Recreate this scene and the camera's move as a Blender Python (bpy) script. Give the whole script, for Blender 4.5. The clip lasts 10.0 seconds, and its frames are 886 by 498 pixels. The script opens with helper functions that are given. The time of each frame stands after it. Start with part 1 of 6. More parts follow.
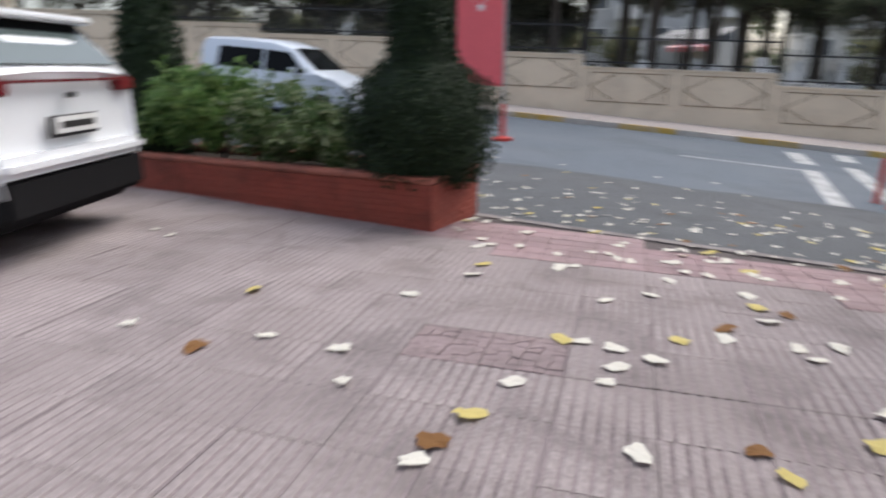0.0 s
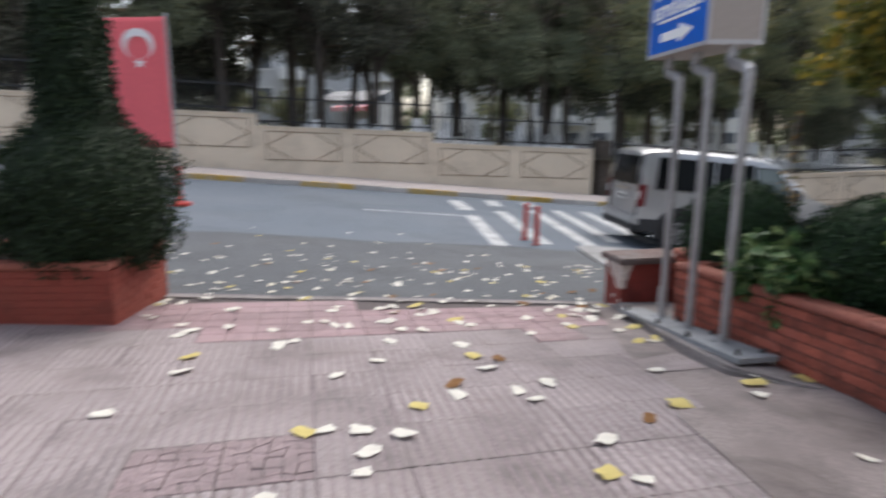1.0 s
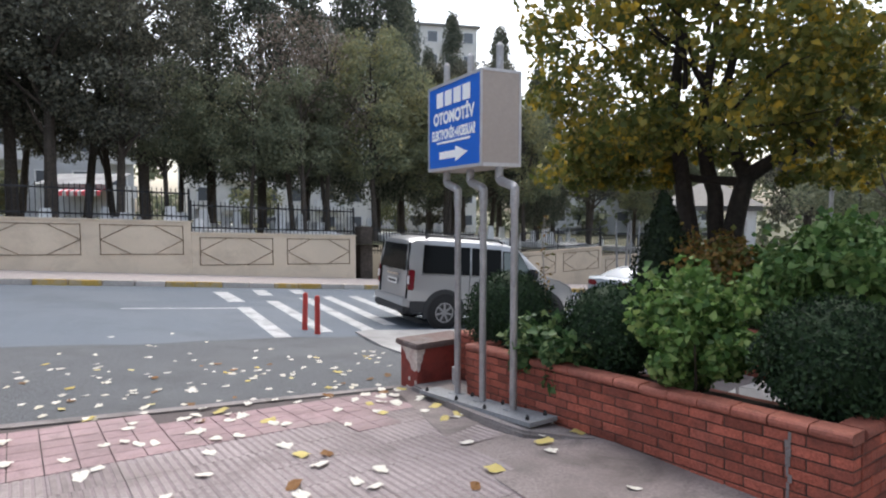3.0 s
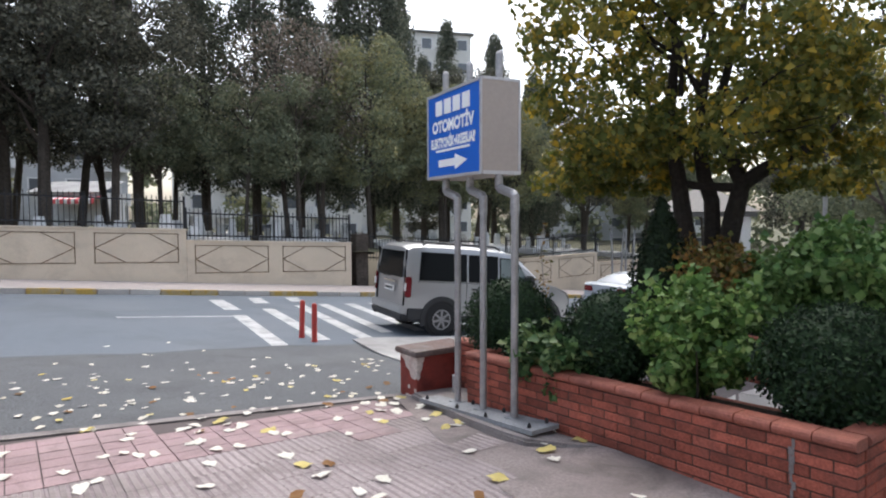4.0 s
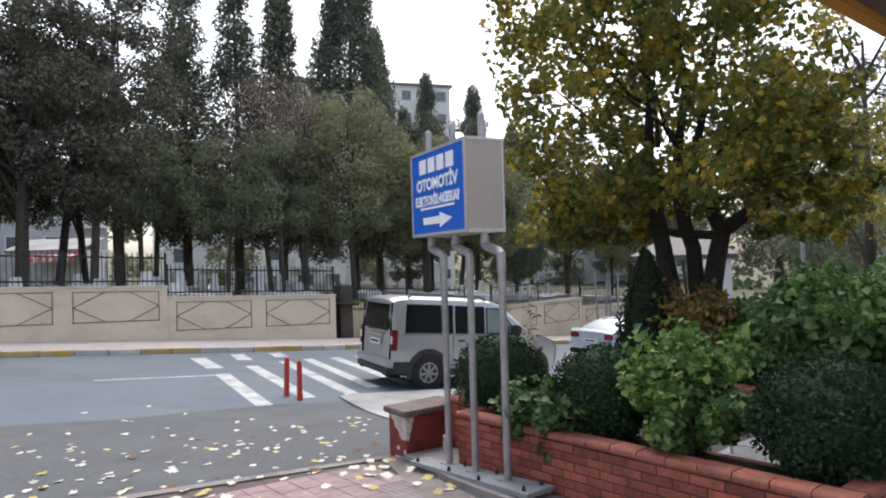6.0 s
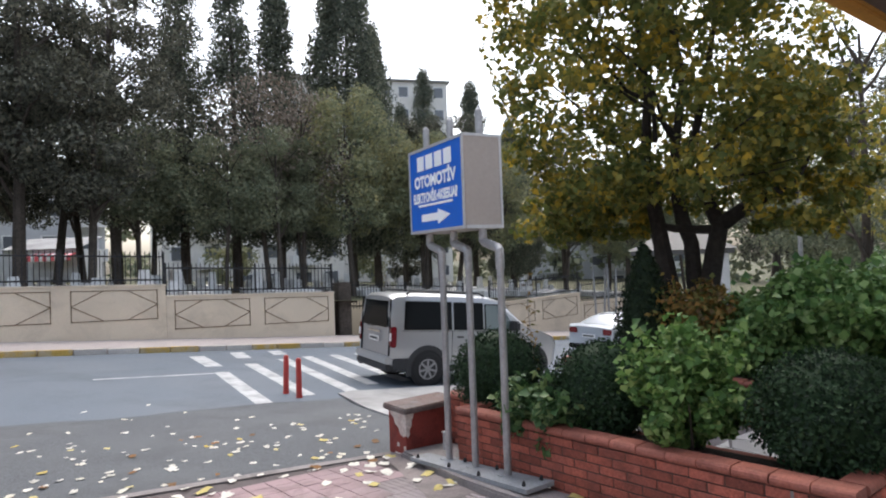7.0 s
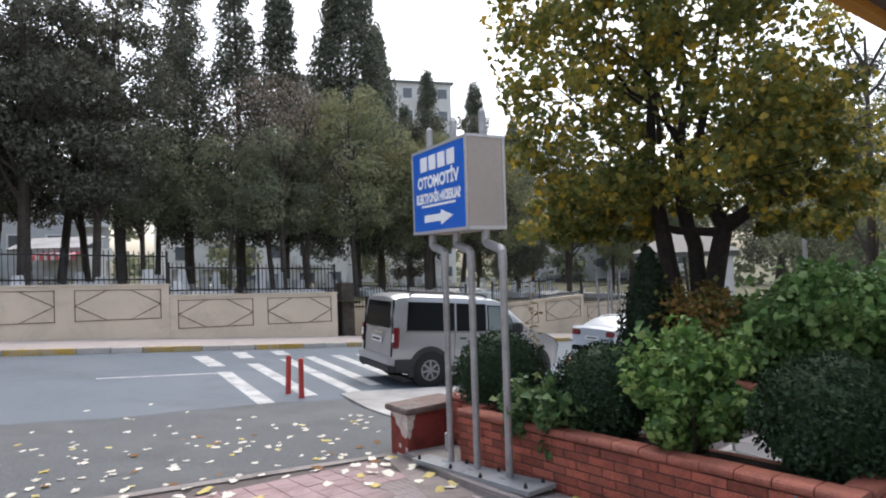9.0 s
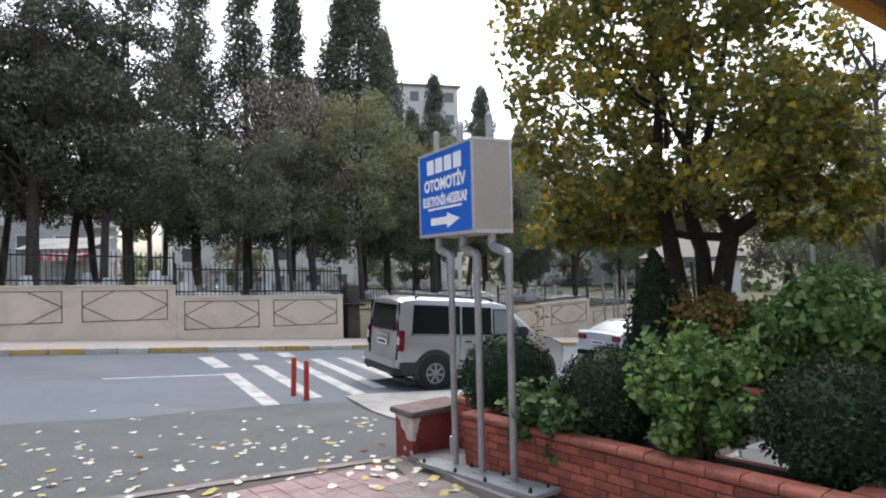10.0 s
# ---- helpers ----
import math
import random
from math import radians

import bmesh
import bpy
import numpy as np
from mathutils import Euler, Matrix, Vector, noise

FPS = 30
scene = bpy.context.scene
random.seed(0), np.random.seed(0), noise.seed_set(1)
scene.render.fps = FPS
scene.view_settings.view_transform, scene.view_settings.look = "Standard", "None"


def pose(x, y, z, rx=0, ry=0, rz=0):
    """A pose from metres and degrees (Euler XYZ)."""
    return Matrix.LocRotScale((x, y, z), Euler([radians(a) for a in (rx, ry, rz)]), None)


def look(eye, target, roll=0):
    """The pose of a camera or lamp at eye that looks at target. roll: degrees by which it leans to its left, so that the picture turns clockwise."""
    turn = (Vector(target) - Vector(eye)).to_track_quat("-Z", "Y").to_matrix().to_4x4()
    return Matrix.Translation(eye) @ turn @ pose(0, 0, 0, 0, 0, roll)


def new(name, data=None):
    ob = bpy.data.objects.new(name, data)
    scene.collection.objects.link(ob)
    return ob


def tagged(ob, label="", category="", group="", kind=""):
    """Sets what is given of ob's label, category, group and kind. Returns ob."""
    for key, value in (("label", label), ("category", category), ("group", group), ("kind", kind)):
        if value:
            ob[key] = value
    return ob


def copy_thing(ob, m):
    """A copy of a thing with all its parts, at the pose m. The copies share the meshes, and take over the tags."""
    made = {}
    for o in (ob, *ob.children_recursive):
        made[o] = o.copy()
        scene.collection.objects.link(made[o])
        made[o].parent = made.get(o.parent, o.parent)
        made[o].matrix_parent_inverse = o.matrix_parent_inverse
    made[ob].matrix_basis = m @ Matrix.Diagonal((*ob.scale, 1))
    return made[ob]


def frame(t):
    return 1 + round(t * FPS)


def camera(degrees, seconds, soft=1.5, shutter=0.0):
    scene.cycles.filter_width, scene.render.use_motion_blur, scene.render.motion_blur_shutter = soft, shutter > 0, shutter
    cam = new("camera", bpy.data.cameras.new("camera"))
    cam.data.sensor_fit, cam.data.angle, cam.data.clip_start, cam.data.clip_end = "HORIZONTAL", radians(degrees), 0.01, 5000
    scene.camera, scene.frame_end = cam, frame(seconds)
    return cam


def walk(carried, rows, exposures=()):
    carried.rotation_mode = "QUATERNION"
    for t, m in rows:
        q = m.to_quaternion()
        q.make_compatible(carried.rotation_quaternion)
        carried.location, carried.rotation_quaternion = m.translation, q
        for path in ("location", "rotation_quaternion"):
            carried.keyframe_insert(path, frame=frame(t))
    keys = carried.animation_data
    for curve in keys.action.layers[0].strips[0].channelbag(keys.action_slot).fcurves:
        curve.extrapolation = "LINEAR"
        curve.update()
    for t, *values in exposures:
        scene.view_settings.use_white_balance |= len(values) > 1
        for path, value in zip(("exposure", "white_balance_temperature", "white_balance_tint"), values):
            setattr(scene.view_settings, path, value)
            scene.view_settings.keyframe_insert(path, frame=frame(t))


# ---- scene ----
cam = camera(71.4, 10.0, soft=2.0, shutter=0.6)
PATH = [
    (0, (1.884, -0.839, 1.364), (1.327, 0.998, 0.799), -0.0),
    (0.2, (1.839, -0.775, 1.38), (1.501, 1.118, 0.828), -1.5),
    (0.5, (1.818, -0.633, 1.381), (1.776, 1.307, 0.897), -1.8),
    (1, (1.685, -0.607, 1.434), (2.107, 1.308, 1.04), 0.2),
    (1.5, (1.493, -0.693, 1.51), (2.493, 1.007, 1.179), 0.2),
    (2, (1.348, -0.856, 1.549), (2.536, 0.738, 1.332), 0.3),
    (2.5, (1.231, -0.868, 1.581), (2.371, 0.76, 1.354), 1.4),
    (2.7, (1.196, -0.825, 1.595), (2.327, 0.816, 1.43), 0.4),
    (3.8, (1.127, -0.77, 1.631), (2.302, 0.845, 1.522), -0.1),
    (4, (1.124, -0.765, 1.626), (2.282, 0.862, 1.515), -0.2),
    (4.5, (1.154, -0.726, 1.698), (2.313, 0.903, 1.667), -0.5),
    (5, (1.146, -0.725, 1.718), (2.352, 0.87, 1.751), -2.0),
    (5.5, (1.128, -0.736, 1.72), (2.332, 0.86, 1.763), -1.6),
    (7, (1.111, -0.738, 1.723), (2.32, 0.855, 1.751), -2.1),
    (7.5, (1.117, -0.73, 1.729), (2.332, 0.859, 1.761), -2.3),
    (8, (1.13, -0.72, 1.723), (2.341, 0.872, 1.755), -2.2),
    (8.5, (1.121, -0.725, 1.726), (2.324, 0.872, 1.757), -2.3),
    (9, (1.122, -0.732, 1.721), (2.322, 0.867, 1.753), -1.8),
    (9.5, (1.117, -0.734, 1.721), (2.314, 0.867, 1.754), -1.5),
    (10, (1.119, -0.732, 1.72), (2.304, 0.878, 1.763), -1.4),
]
walk(cam, [(t, look(eye, target, roll)) for t, eye, target, roll in PATH], exposures=((0, 0.1), (1.2, 0.27), (2.4, 0.44), (10, 0.45)))

# ---- sky and sun: bright overcast afternoon ----
world = bpy.data.worlds.new("overcast_sky")
scene.world = world
world.use_nodes = True
wn, wl = world.node_tree.nodes, world.node_tree.links
sky = wn.new("ShaderNodeTexSky")
sky.sky_type = "NISHITA"
sky.sun_disc = False
sky.sun_elevation, sky.sun_rotation = radians(58), radians(40)
sky.dust_density, sky.air_density = 4.0, 1.0
hue = wn.new("ShaderNodeHueSaturation")
hue.inputs["Saturation"].default_value = 0.58
wl.new(sky.outputs[0], hue.inputs["Color"])
wl.new(hue.outputs[0], wn["Background"].inputs[0])
wn["Background"].inputs[1].default_value = 0.265
sun = new("sun", bpy.data.lights.new("sun", "SUN"))
sun.data.energy, sun.data.angle, sun.data.color = 0.55, radians(60), (1.0, 0.98, 0.95)
sun.matrix_world = look((0, 0, 0), (-0.34, -0.41, -0.85))


# ---- materials ----
def material(name, color, rough=0.7, spread=0.25, fine=60.0, coarse=2.0, bump=0.2, metal=0.0, random_tint=0.0, tint2=None, island=False, spec=0.4, amount=0.5, stain=0.0, stain_size=0.8):
    """Base colour varied by a fine grain and coarse patches, with relief; tint2: the colour of the patches; stain: strength of ragged dark blotches."""
    m = bpy.data.materials.new(name)
    m.use_nodes = True
    n, l = m.node_tree.nodes, m.node_tree.links
    b = n["Principled BSDF"]
    b.inputs["Roughness"].default_value, b.inputs["Metallic"].default_value = rough, metal
    b.inputs["Specular IOR Level"].default_value = spec
    tc = n.new("ShaderNodeNewGeometry")
    n1, n2 = n.new("ShaderNodeTexNoise"), n.new("ShaderNodeTexNoise")
    n1.inputs["Scale"].default_value, n2.inputs["Scale"].default_value = fine, coarse
    n1.inputs["Detail"].default_value, n2.inputs["Detail"].default_value = 3.0, 5.0
    for k in (n1, n2):
        l.new(tc.outputs["Position"], k.inputs["Vector"])
    dark = [c * (1 - spread) for c in color]
    light = [min(1.0, c * (1 + spread)) for c in color]
    r1 = n.new("ShaderNodeValToRGB")
    r1.color_ramp.elements[0].position, r1.color_ramp.elements[1].position = 0.3, 0.7
    r1.color_ramp.elements[0].color, r1.color_ramp.elements[1].color = (*dark, 1), (*light, 1)
    l.new(n1.outputs["Fac"], r1.inputs["Fac"])
    mix = n.new("ShaderNodeMix")
    mix.data_type = "RGBA"
    t2 = tint2 or [c * (1 - spread * 1.2) for c in color]
    mix.inputs[7].default_value = (*t2, 1)
    r2 = n.new("ShaderNodeMapRange")
    r2.inputs["From Min"].default_value, r2.inputs["From Max"].default_value = 0.42, 0.68
    r2.inputs["To Max"].default_value = amount
    l.new(n2.outputs["Fac"], r2.inputs["Value"])
    l.new(r2.outputs[0], mix.inputs[0])
    l.new(r1.outputs["Color"], mix.inputs[6])
    out = mix.outputs[2]
    if stain:
        n3, r3, dirt = n.new("ShaderNodeTexNoise"), n.new("ShaderNodeMapRange"), n.new("ShaderNodeHueSaturation")
        n3.inputs["Scale"].default_value, n3.inputs["Detail"].default_value, n3.inputs["Roughness"].default_value = 1 / stain_size, 9.0, 0.68
        n3.inputs["Distortion"].default_value = 0.6
        r3.inputs["From Min"].default_value, r3.inputs["From Max"].default_value = 0.48, 0.66
        r3.inputs["To Min"].default_value, r3.inputs["To Max"].default_value = 1.0, 1.0 - stain
        l.new(tc.outputs["Position"], n3.inputs["Vector"])
        l.new(n3.outputs["Fac"], r3.inputs["Value"])
        l.new(r3.outputs[0], dirt.inputs["Value"])
        l.new(out, dirt.inputs["Color"])
        out = dirt.outputs[0]
    if random_tint:
        src = n.new("ShaderNodeNewGeometry").outputs["Random Per Island"] if island else n.new("ShaderNodeObjectInfo").outputs["Random"]
        mr = n.new("ShaderNodeMapRange")
        mr.inputs["To Min"].default_value, mr.inputs["To Max"].default_value = 1 - random_tint, 1 + random_tint
        l.new(src, mr.inputs["Value"])
        hs = n.new("ShaderNodeHueSaturation")
        l.new(mr.outputs[0], hs.inputs["Value"])
        l.new(out, hs.inputs["Color"])
        out = hs.outputs[0]
    l.new(out, b.inputs["Base Color"])
    if bump:
        bp = n.new("ShaderNodeBump")
        bp.inputs["Strength"].default_value, bp.inputs["Distance"].default_value = bump, 0.01
        l.new(n1.outputs["Fac"], bp.inputs["Height"])
        l.new(bp.outputs[0], b.inputs["Normal"])
    return m


def leaf_material(name, colors, rough=0.55, through_light=0.25, patch=0.0):
    """Leaves: each island takes a colour of the ramp; a little light passes through. patch: metres over which the colours gather."""
    m = bpy.data.materials.new(name)
    m.use_nodes = True
    n, l = m.node_tree.nodes, m.node_tree.links
    b = n["Principled BSDF"]
    ramp = n.new("ShaderNodeValToRGB")
    while len(ramp.color_ramp.elements) < len(colors):
        ramp.color_ramp.elements.new(0.5)
    for i, c in enumerate(colors):
        ramp.color_ramp.elements[i].position = i / max(1, len(colors) - 1)
        ramp.color_ramp.elements[i].color = (*c, 1)
    src = n.new("ShaderNodeNewGeometry").outputs["Random Per Island"]
    if patch:
        tc, nz = n.new("ShaderNodeTexCoord"), n.new("ShaderNodeTexNoise")
        nz.inputs["Scale"].default_value = 1 / patch
        l.new(tc.outputs["Object"], nz.inputs["Vector"])
        mr = n.new("ShaderNodeMapRange")
        mr.inputs["From Min"].default_value, mr.inputs["From Max"].default_value = 0.3, 0.7
        l.new(nz.outputs["Fac"], mr.inputs["Value"])
        mx = n.new("ShaderNodeMix")
        mx.inputs[0].default_value = 0.5
        l.new(mr.outputs[0], mx.inputs[2])
        l.new(src, mx.inputs[3])
        src = mx.outputs[0]
    l.new(src, ramp.inputs["Fac"])
    l.new(ramp.outputs["Color"], b.inputs["Base Color"])
    b.inputs["Roughness"].default_value = rough
    b.inputs["Specular IOR Level"].default_value = 0.25
    if through_light:
        tr, ms = n.new("ShaderNodeBsdfTranslucent"), n.new("ShaderNodeMixShader")
        l.new(ramp.outputs["Color"], tr.inputs["Color"])
        ms.inputs[0].default_value = through_light
        l.new(b.outputs[0], ms.inputs[1])
        l.new(tr.outputs[0], ms.inputs[2])
        l.new(ms.outputs[0], n["Material Output"].inputs["Surface"])
    return m


def plain(name, color, rough=0.4, metal=0.0, spec=0.5, coat=0.0):
    m = bpy.data.materials.new(name)
    m.use_nodes = True
    b = m.node_tree.nodes["Principled BSDF"]
    b.inputs["Base Color"].default_value = (*color, 1)
    b.inputs["Roughness"].default_value, b.inputs["Metallic"].default_value = rough, metal
    b.inputs["Specular IOR Level"].default_value, b.inputs["Coat Weight"].default_value = spec, coat
    return m


ASPHALT = material("asphalt", (0.094, 0.101, 0.110), 0.88, 0.42, 55, 0.6, 0.7, tint2=(0.124, 0.131, 0.139), amount=0.7, stain=0.22, stain_size=1.6)
ASPHALT_BLUE = material("smooth_blue_grey_asphalt", (0.118, 0.142, 0.172), 0.8, 0.22, 70, 0.35, 0.4, tint2=(0.148, 0.168, 0.192), amount=0.7, stain=0.2, stain_size=2.5)
TILE = material("ribbed_tile", (0.308, 0.264, 0.264), 0.75, 0.2, 45, 0.9, 0.3, random_tint=0.10, tint2=(0.225, 0.190, 0.186), amount=0.95, stain=0.34, stain_size=0.55)
TILE_PINK = material("pink_tile", (0.325, 0.225, 0.236), 0.75, 0.14, 60, 1.5, 0.25, random_tint=0.10, tint2=(0.262, 0.198, 0.202), amount=0.9, stain=0.34, stain_size=0.5)
TILE_BROKEN = material("broken_tile", (0.265, 0.205, 0.210), 0.8, 0.2, 50, 3.0, 0.4, random_tint=0.10, tint2=(0.21, 0.165, 0.168), amount=0.9, stain=0.3, stain_size=0.3)
# darker tile tone: the shade down in the grooves, put into colour
GROOVE = material("shaded_tile_grooves", (0.232, 0.192, 0.197), 0.95, 0.25, 50, 2.0, 0.3, tint2=(0.29, 0.245, 0.25), amount=0.95, stain=0.3, stain_size=0.6)
# mortar coloured darker to give the shallow cracks and joints their shade
BED = material("shaded_mortar_bed", (0.105, 0.087, 0.087), 0.9, 0.2, 60, 2.0, 0.3)
CEMENT = material("cement", (0.245, 0.222, 0.218), 0.85, 0.2, 70, 1.3, 0.4, tint2=(0.165, 0.145, 0.14), amount=0.95, stain=0.4, stain_size=0.35)
APRON = material("dirty_cement_screed", (0.252, 0.215, 0.208), 0.85, 0.2, 55, 1.6, 0.4, tint2=(0.18, 0.152, 0.145), amount=0.95, stain=0.40, stain_size=0.5)
CONCRETE = material("pale_concrete", (0.37, 0.368, 0.365), 0.85, 0.12, 60, 1.0, 0.3, tint2=(0.27, 0.268, 0.265), amount=0.9, stain=0.25, stain_size=0.9)
PAVE = material("far_pavement", (0.42, 0.37, 0.35), 0.85, 0.15, 40, 1.0, 0.2, tint2=(0.34, 0.31, 0.29))
SLAB = material("grey_slab", (0.27, 0.285, 0.30), 0.8, 0.18, 60, 3.0, 0.3, tint2=(0.18, 0.18, 0.18), stain=0.3, stain_size=0.3)
BRICK = material("red_brick", (0.345, 0.093, 0.060), 0.8, 0.28, 70, 6.0, 0.6, random_tint=0.34, tint2=(0.21, 0.075, 0.058), stain=0.4, stain_size=0.25)
PAINTED_BRICK = material("red_painted_brick", (0.275, 0.060, 0.040), 0.7, 0.15, 50, 3.0, 0.4, random_tint=0.07, tint2=(0.22, 0.062, 0.042), stain=0.4, stain_size=0.5)
MORTAR = material("dark_mortar", (0.10, 0.055, 0.045), 0.95, 0.2, 80, 3.0, 0.3)
COPING = material("terracotta_coping", (0.330, 0.108, 0.075), 0.7, 0.2, 60, 4.0, 0.4, random_tint=0.12, tint2=(0.24, 0.10, 0.078), stain=0.35, stain_size=0.3)
RED_PLASTER = material("red_painted_plaster", (0.26, 0.046, 0.034), 0.75, 0.15, 40, 4.0, 0.5, tint2=(0.19, 0.05, 0.042), stain=0.35, stain_size=0.2)
FLAKED = material("flaked_plaster", (0.62, 0.55, 0.50), 0.9, 0.2, 40, 9.0, 0.6, tint2=(0.40, 0.22, 0.18))
PILLAR_TOP = material("worn_pillar_cap", (0.145, 0.098, 0.088), 0.85, 0.25, 50, 5.0, 0.5, tint2=(0.20, 0.175, 0.168), amount=0.8, stain=0.3, stain_size=0.2)
SOIL = material("dark_soil", (0.045, 0.033, 0.026), 0.95, 0.4, 50, 6.0, 0.8)
WALL = material("cream_wall", (0.66, 0.565, 0.44), 0.85, 0.06, 30, 0.7, 0.15, tint2=(0.55, 0.47, 0.365), amount=0.45, stain=0.16, stain_size=1.1)
TRIM_BROWN = material("brown_wall_moulding", (0.20, 0.145, 0.10), 0.8, 0.2, 30, 2.0, 0.2)
KERB_Y = material("yellow_kerb_paint", (0.46, 0.31, 0.075), 0.75, 0.2, 25, 4.0, 0.3, tint2=(0.42, 0.37, 0.28), amount=0.9, random_tint=0.1)
KERB_W = material("grey_kerb_stone", (0.50, 0.47, 0.43), 0.8, 0.15, 25, 3.0, 0.3, tint2=(0.38, 0.36, 0.33), random_tint=0.1)
ROAD_PAINT = material("worn_road_paint", (0.47, 0.48, 0.49), 0.7, 0.15, 50, 3.5, 0.2, tint2=(0.25, 0.26, 0.27), amount=0.95)
STEEL = material("galvanised_steel", (0.40, 0.40, 0.41), 0.42, 0.12, 40, 6.0, 0.1, metal=0.55, tint2=(0.29, 0.285, 0.285), stain=0.2, stain_size=0.3)
SIGN_BODY = material("taupe_sign_sheet", (0.42, 0.37, 0.325), 0.5, 0.05, 30, 2.0, 0.05, tint2=(0.38, 0.335, 0.295))
SIGN_BLUE = plain("blue_sign_face", (0.012, 0.135, 0.60), 0.35)
SIGN_WHITE = plain("white_sign_letter", (0.92, 0.93, 0.94), 0.4)
SIGN_EDGE = material("aluminium_edge", (0.55, 0.56, 0.57), 0.4, 0.08, 30, 4.0, 0.05, metal=0.4)
IRON = material("black_iron", (0.022, 0.022, 0.024), 0.6, 0.2, 40, 5.0, 0.1)
BARK = material("dark_bark", (0.085, 0.070, 0.058), 0.95, 0.35, 14, 2.0, 1.0, tint2=(0.045, 0.036, 0.03))
BARK_BLACK = material("damp_black_bark", (0.035, 0.029, 0.025), 0.95, 0.35, 18, 2.0, 1.0)
MARBLE = material("weathered_marble", (0.68, 0.68, 0.67), 0.6, 0.1, 20, 2.0, 0.1, random_tint=0.18, tint2=(0.44, 0.45, 0.44))
CRAZY = material("crazy_paving_marble", (0.62, 0.60, 0.57), 0.55, 0.08, 20, 3.0, 0.15, random_tint=0.25, tint2=(0.46, 0.44, 0.41))
GRASS_GROUND = material("cemetery_ground", (0.10, 0.095, 0.055), 0.95, 0.35, 8, 0.6, 0.6, tint2=(0.07, 0.085, 0.035))
RED_POST = material("red_plastic", (0.50, 0.055, 0.045), 0.5, 0.1, 30, 6.0, 0.1, tint2=(0.38, 0.06, 0.05))
FLAG_RED = material("red_banner_cloth", (0.82, 0.15, 0.17), 0.75, 0.05, 20, 2.0, 0.1)
FLAG_WHITE = plain("white_banner_cloth", (0.85, 0.80, 0.80), 0.8)
RUBBER = plain("black_rubber", (0.018, 0.018, 0.019), 0.8)
PLASTIC = material("grey_black_plastic", (0.038, 0.039, 0.042), 0.6, 0.1, 60, 3.0, 0.1)
RIM = plain("silver_alloy", (0.34, 0.34, 0.35), 0.4, 0.8)
BUMPER_BLACK = material("black_bumper_plastic", (0.008, 0.008, 0.009), 0.75, 0.1, 60, 3.0, 0.1, spec=0.2)
GLASS = plain("dark_car_glass", (0.005, 0.006, 0.007), 0.10, 0.0, 0.08)
GLASS_PALE = plain("pale_car_glass", (0.10, 0.13, 0.13), 0.05, 0.0, 0.8)
SILVER = plain("silver_car_paint", (0.415, 0.42, 0.43), 0.30, 0.55, 0.5, 0.5)
WHITE_PAINT = plain("white_car_paint", (0.86, 0.88, 0.90), 0.2, 0.0, 0.5, 0.9)
SEDAN_PAINT = plain("cool_white_car_paint", (0.50, 0.53, 0.57), 0.25, 0.1, 0.5, 0.6)
# silver-white car paint, its blue sky reflections mixed into the base colour
SILVER_SKY = plain("sky_tinted_silver_paint", (0.60, 0.66, 0.74), 0.3, 0.1, 0.5, 0.6)
LAMP_RED = plain("red_tail_lamp", (0.15, 0.006, 0.012), 0.15, 0.0, 0.5, 0.4)
LAMP_CLEAR = plain("clear_lamp", (0.75, 0.74, 0.74), 0.15)
PLATE = plain("white_plate", (0.78, 0.78, 0.76), 0.4)
PLATE_INK = plain("plate_bar_black", (0.03, 0.03, 0.03), 0.5)
CHROME = plain("chrome", (0.7, 0.7, 0.72), 0.15, 1.0)
FACADE = material("pale_facade", (0.60, 0.565, 0.50), 0.85, 0.06, 2.0, 0.15, 0.05, tint2=(0.64, 0.60, 0.53))
# pale facade whitened further: sky glare over the far flats, as colour
FACADE_GLARE = material("glare_whitened_facade", (0.80, 0.78, 0.74), 0.85, 0.05, 2.0, 0.15, 0.05, tint2=(0.72, 0.70, 0.66))
FACADE_GREY = material("grey_white_facade", (0.55, 0.56, 0.57), 0.85, 0.06, 2.0, 0.15, 0.05, tint2=(0.52, 0.53, 0.55))
ROOF_TILE = material("roof_tile", (0.30, 0.13, 0.09), 0.85, 0.2, 4.0, 0.5, 0.3)
WINDOW_GLASS = plain("window_glass", (0.14, 0.15, 0.165), 0.08, 0.0, 0.7)
FRAME_WHITE = plain("white_window_frame", (0.78, 0.78, 0.77), 0.5)
GREY_ROOF = material("grey_metal_roof", (0.13, 0.125, 0.12), 0.6, 0.1, 10, 1.0, 0.1)
POST_WHITE = material("white_post", (0.66, 0.65, 0.63), 0.7, 0.06, 20, 1.0, 0.1)
CANOPY = material("ochre_canopy", (0.42, 0.20, 0.03), 0.6, 0.1, 30, 2.0, 0.1)
CANOPY_DARK = material("dark_canopy_soffit", (0.10, 0.075, 0.06), 0.8, 0.15, 30, 2.0, 0.1)
PLAIN_WALL = material("plain_building_wall", (0.55, 0.50, 0.45), 0.85, 0.08, 20, 0.5, 0.1)

CYPRESS = leaf_material("cypress_foliage", [(0.066, 0.076, 0.060), (0.122, 0.138, 0.104), (0.185, 0.200, 0.146), (0.265, 0.268, 0.20)], 0.8, 0.22)
PINE = leaf_material("pine_foliage", [(0.047, 0.050, 0.040), (0.090, 0.093, 0.072), (0.143, 0.144, 0.108), (0.215, 0.202, 0.15)], 0.8, 0.25)
BROADLEAF = leaf_material("broadleaf_foliage", [(0.120, 0.150, 0.098), (0.200, 0.228, 0.140), (0.295, 0.292, 0.160), (0.46, 0.375, 0.16)], 0.65, 0.32, 2.5)
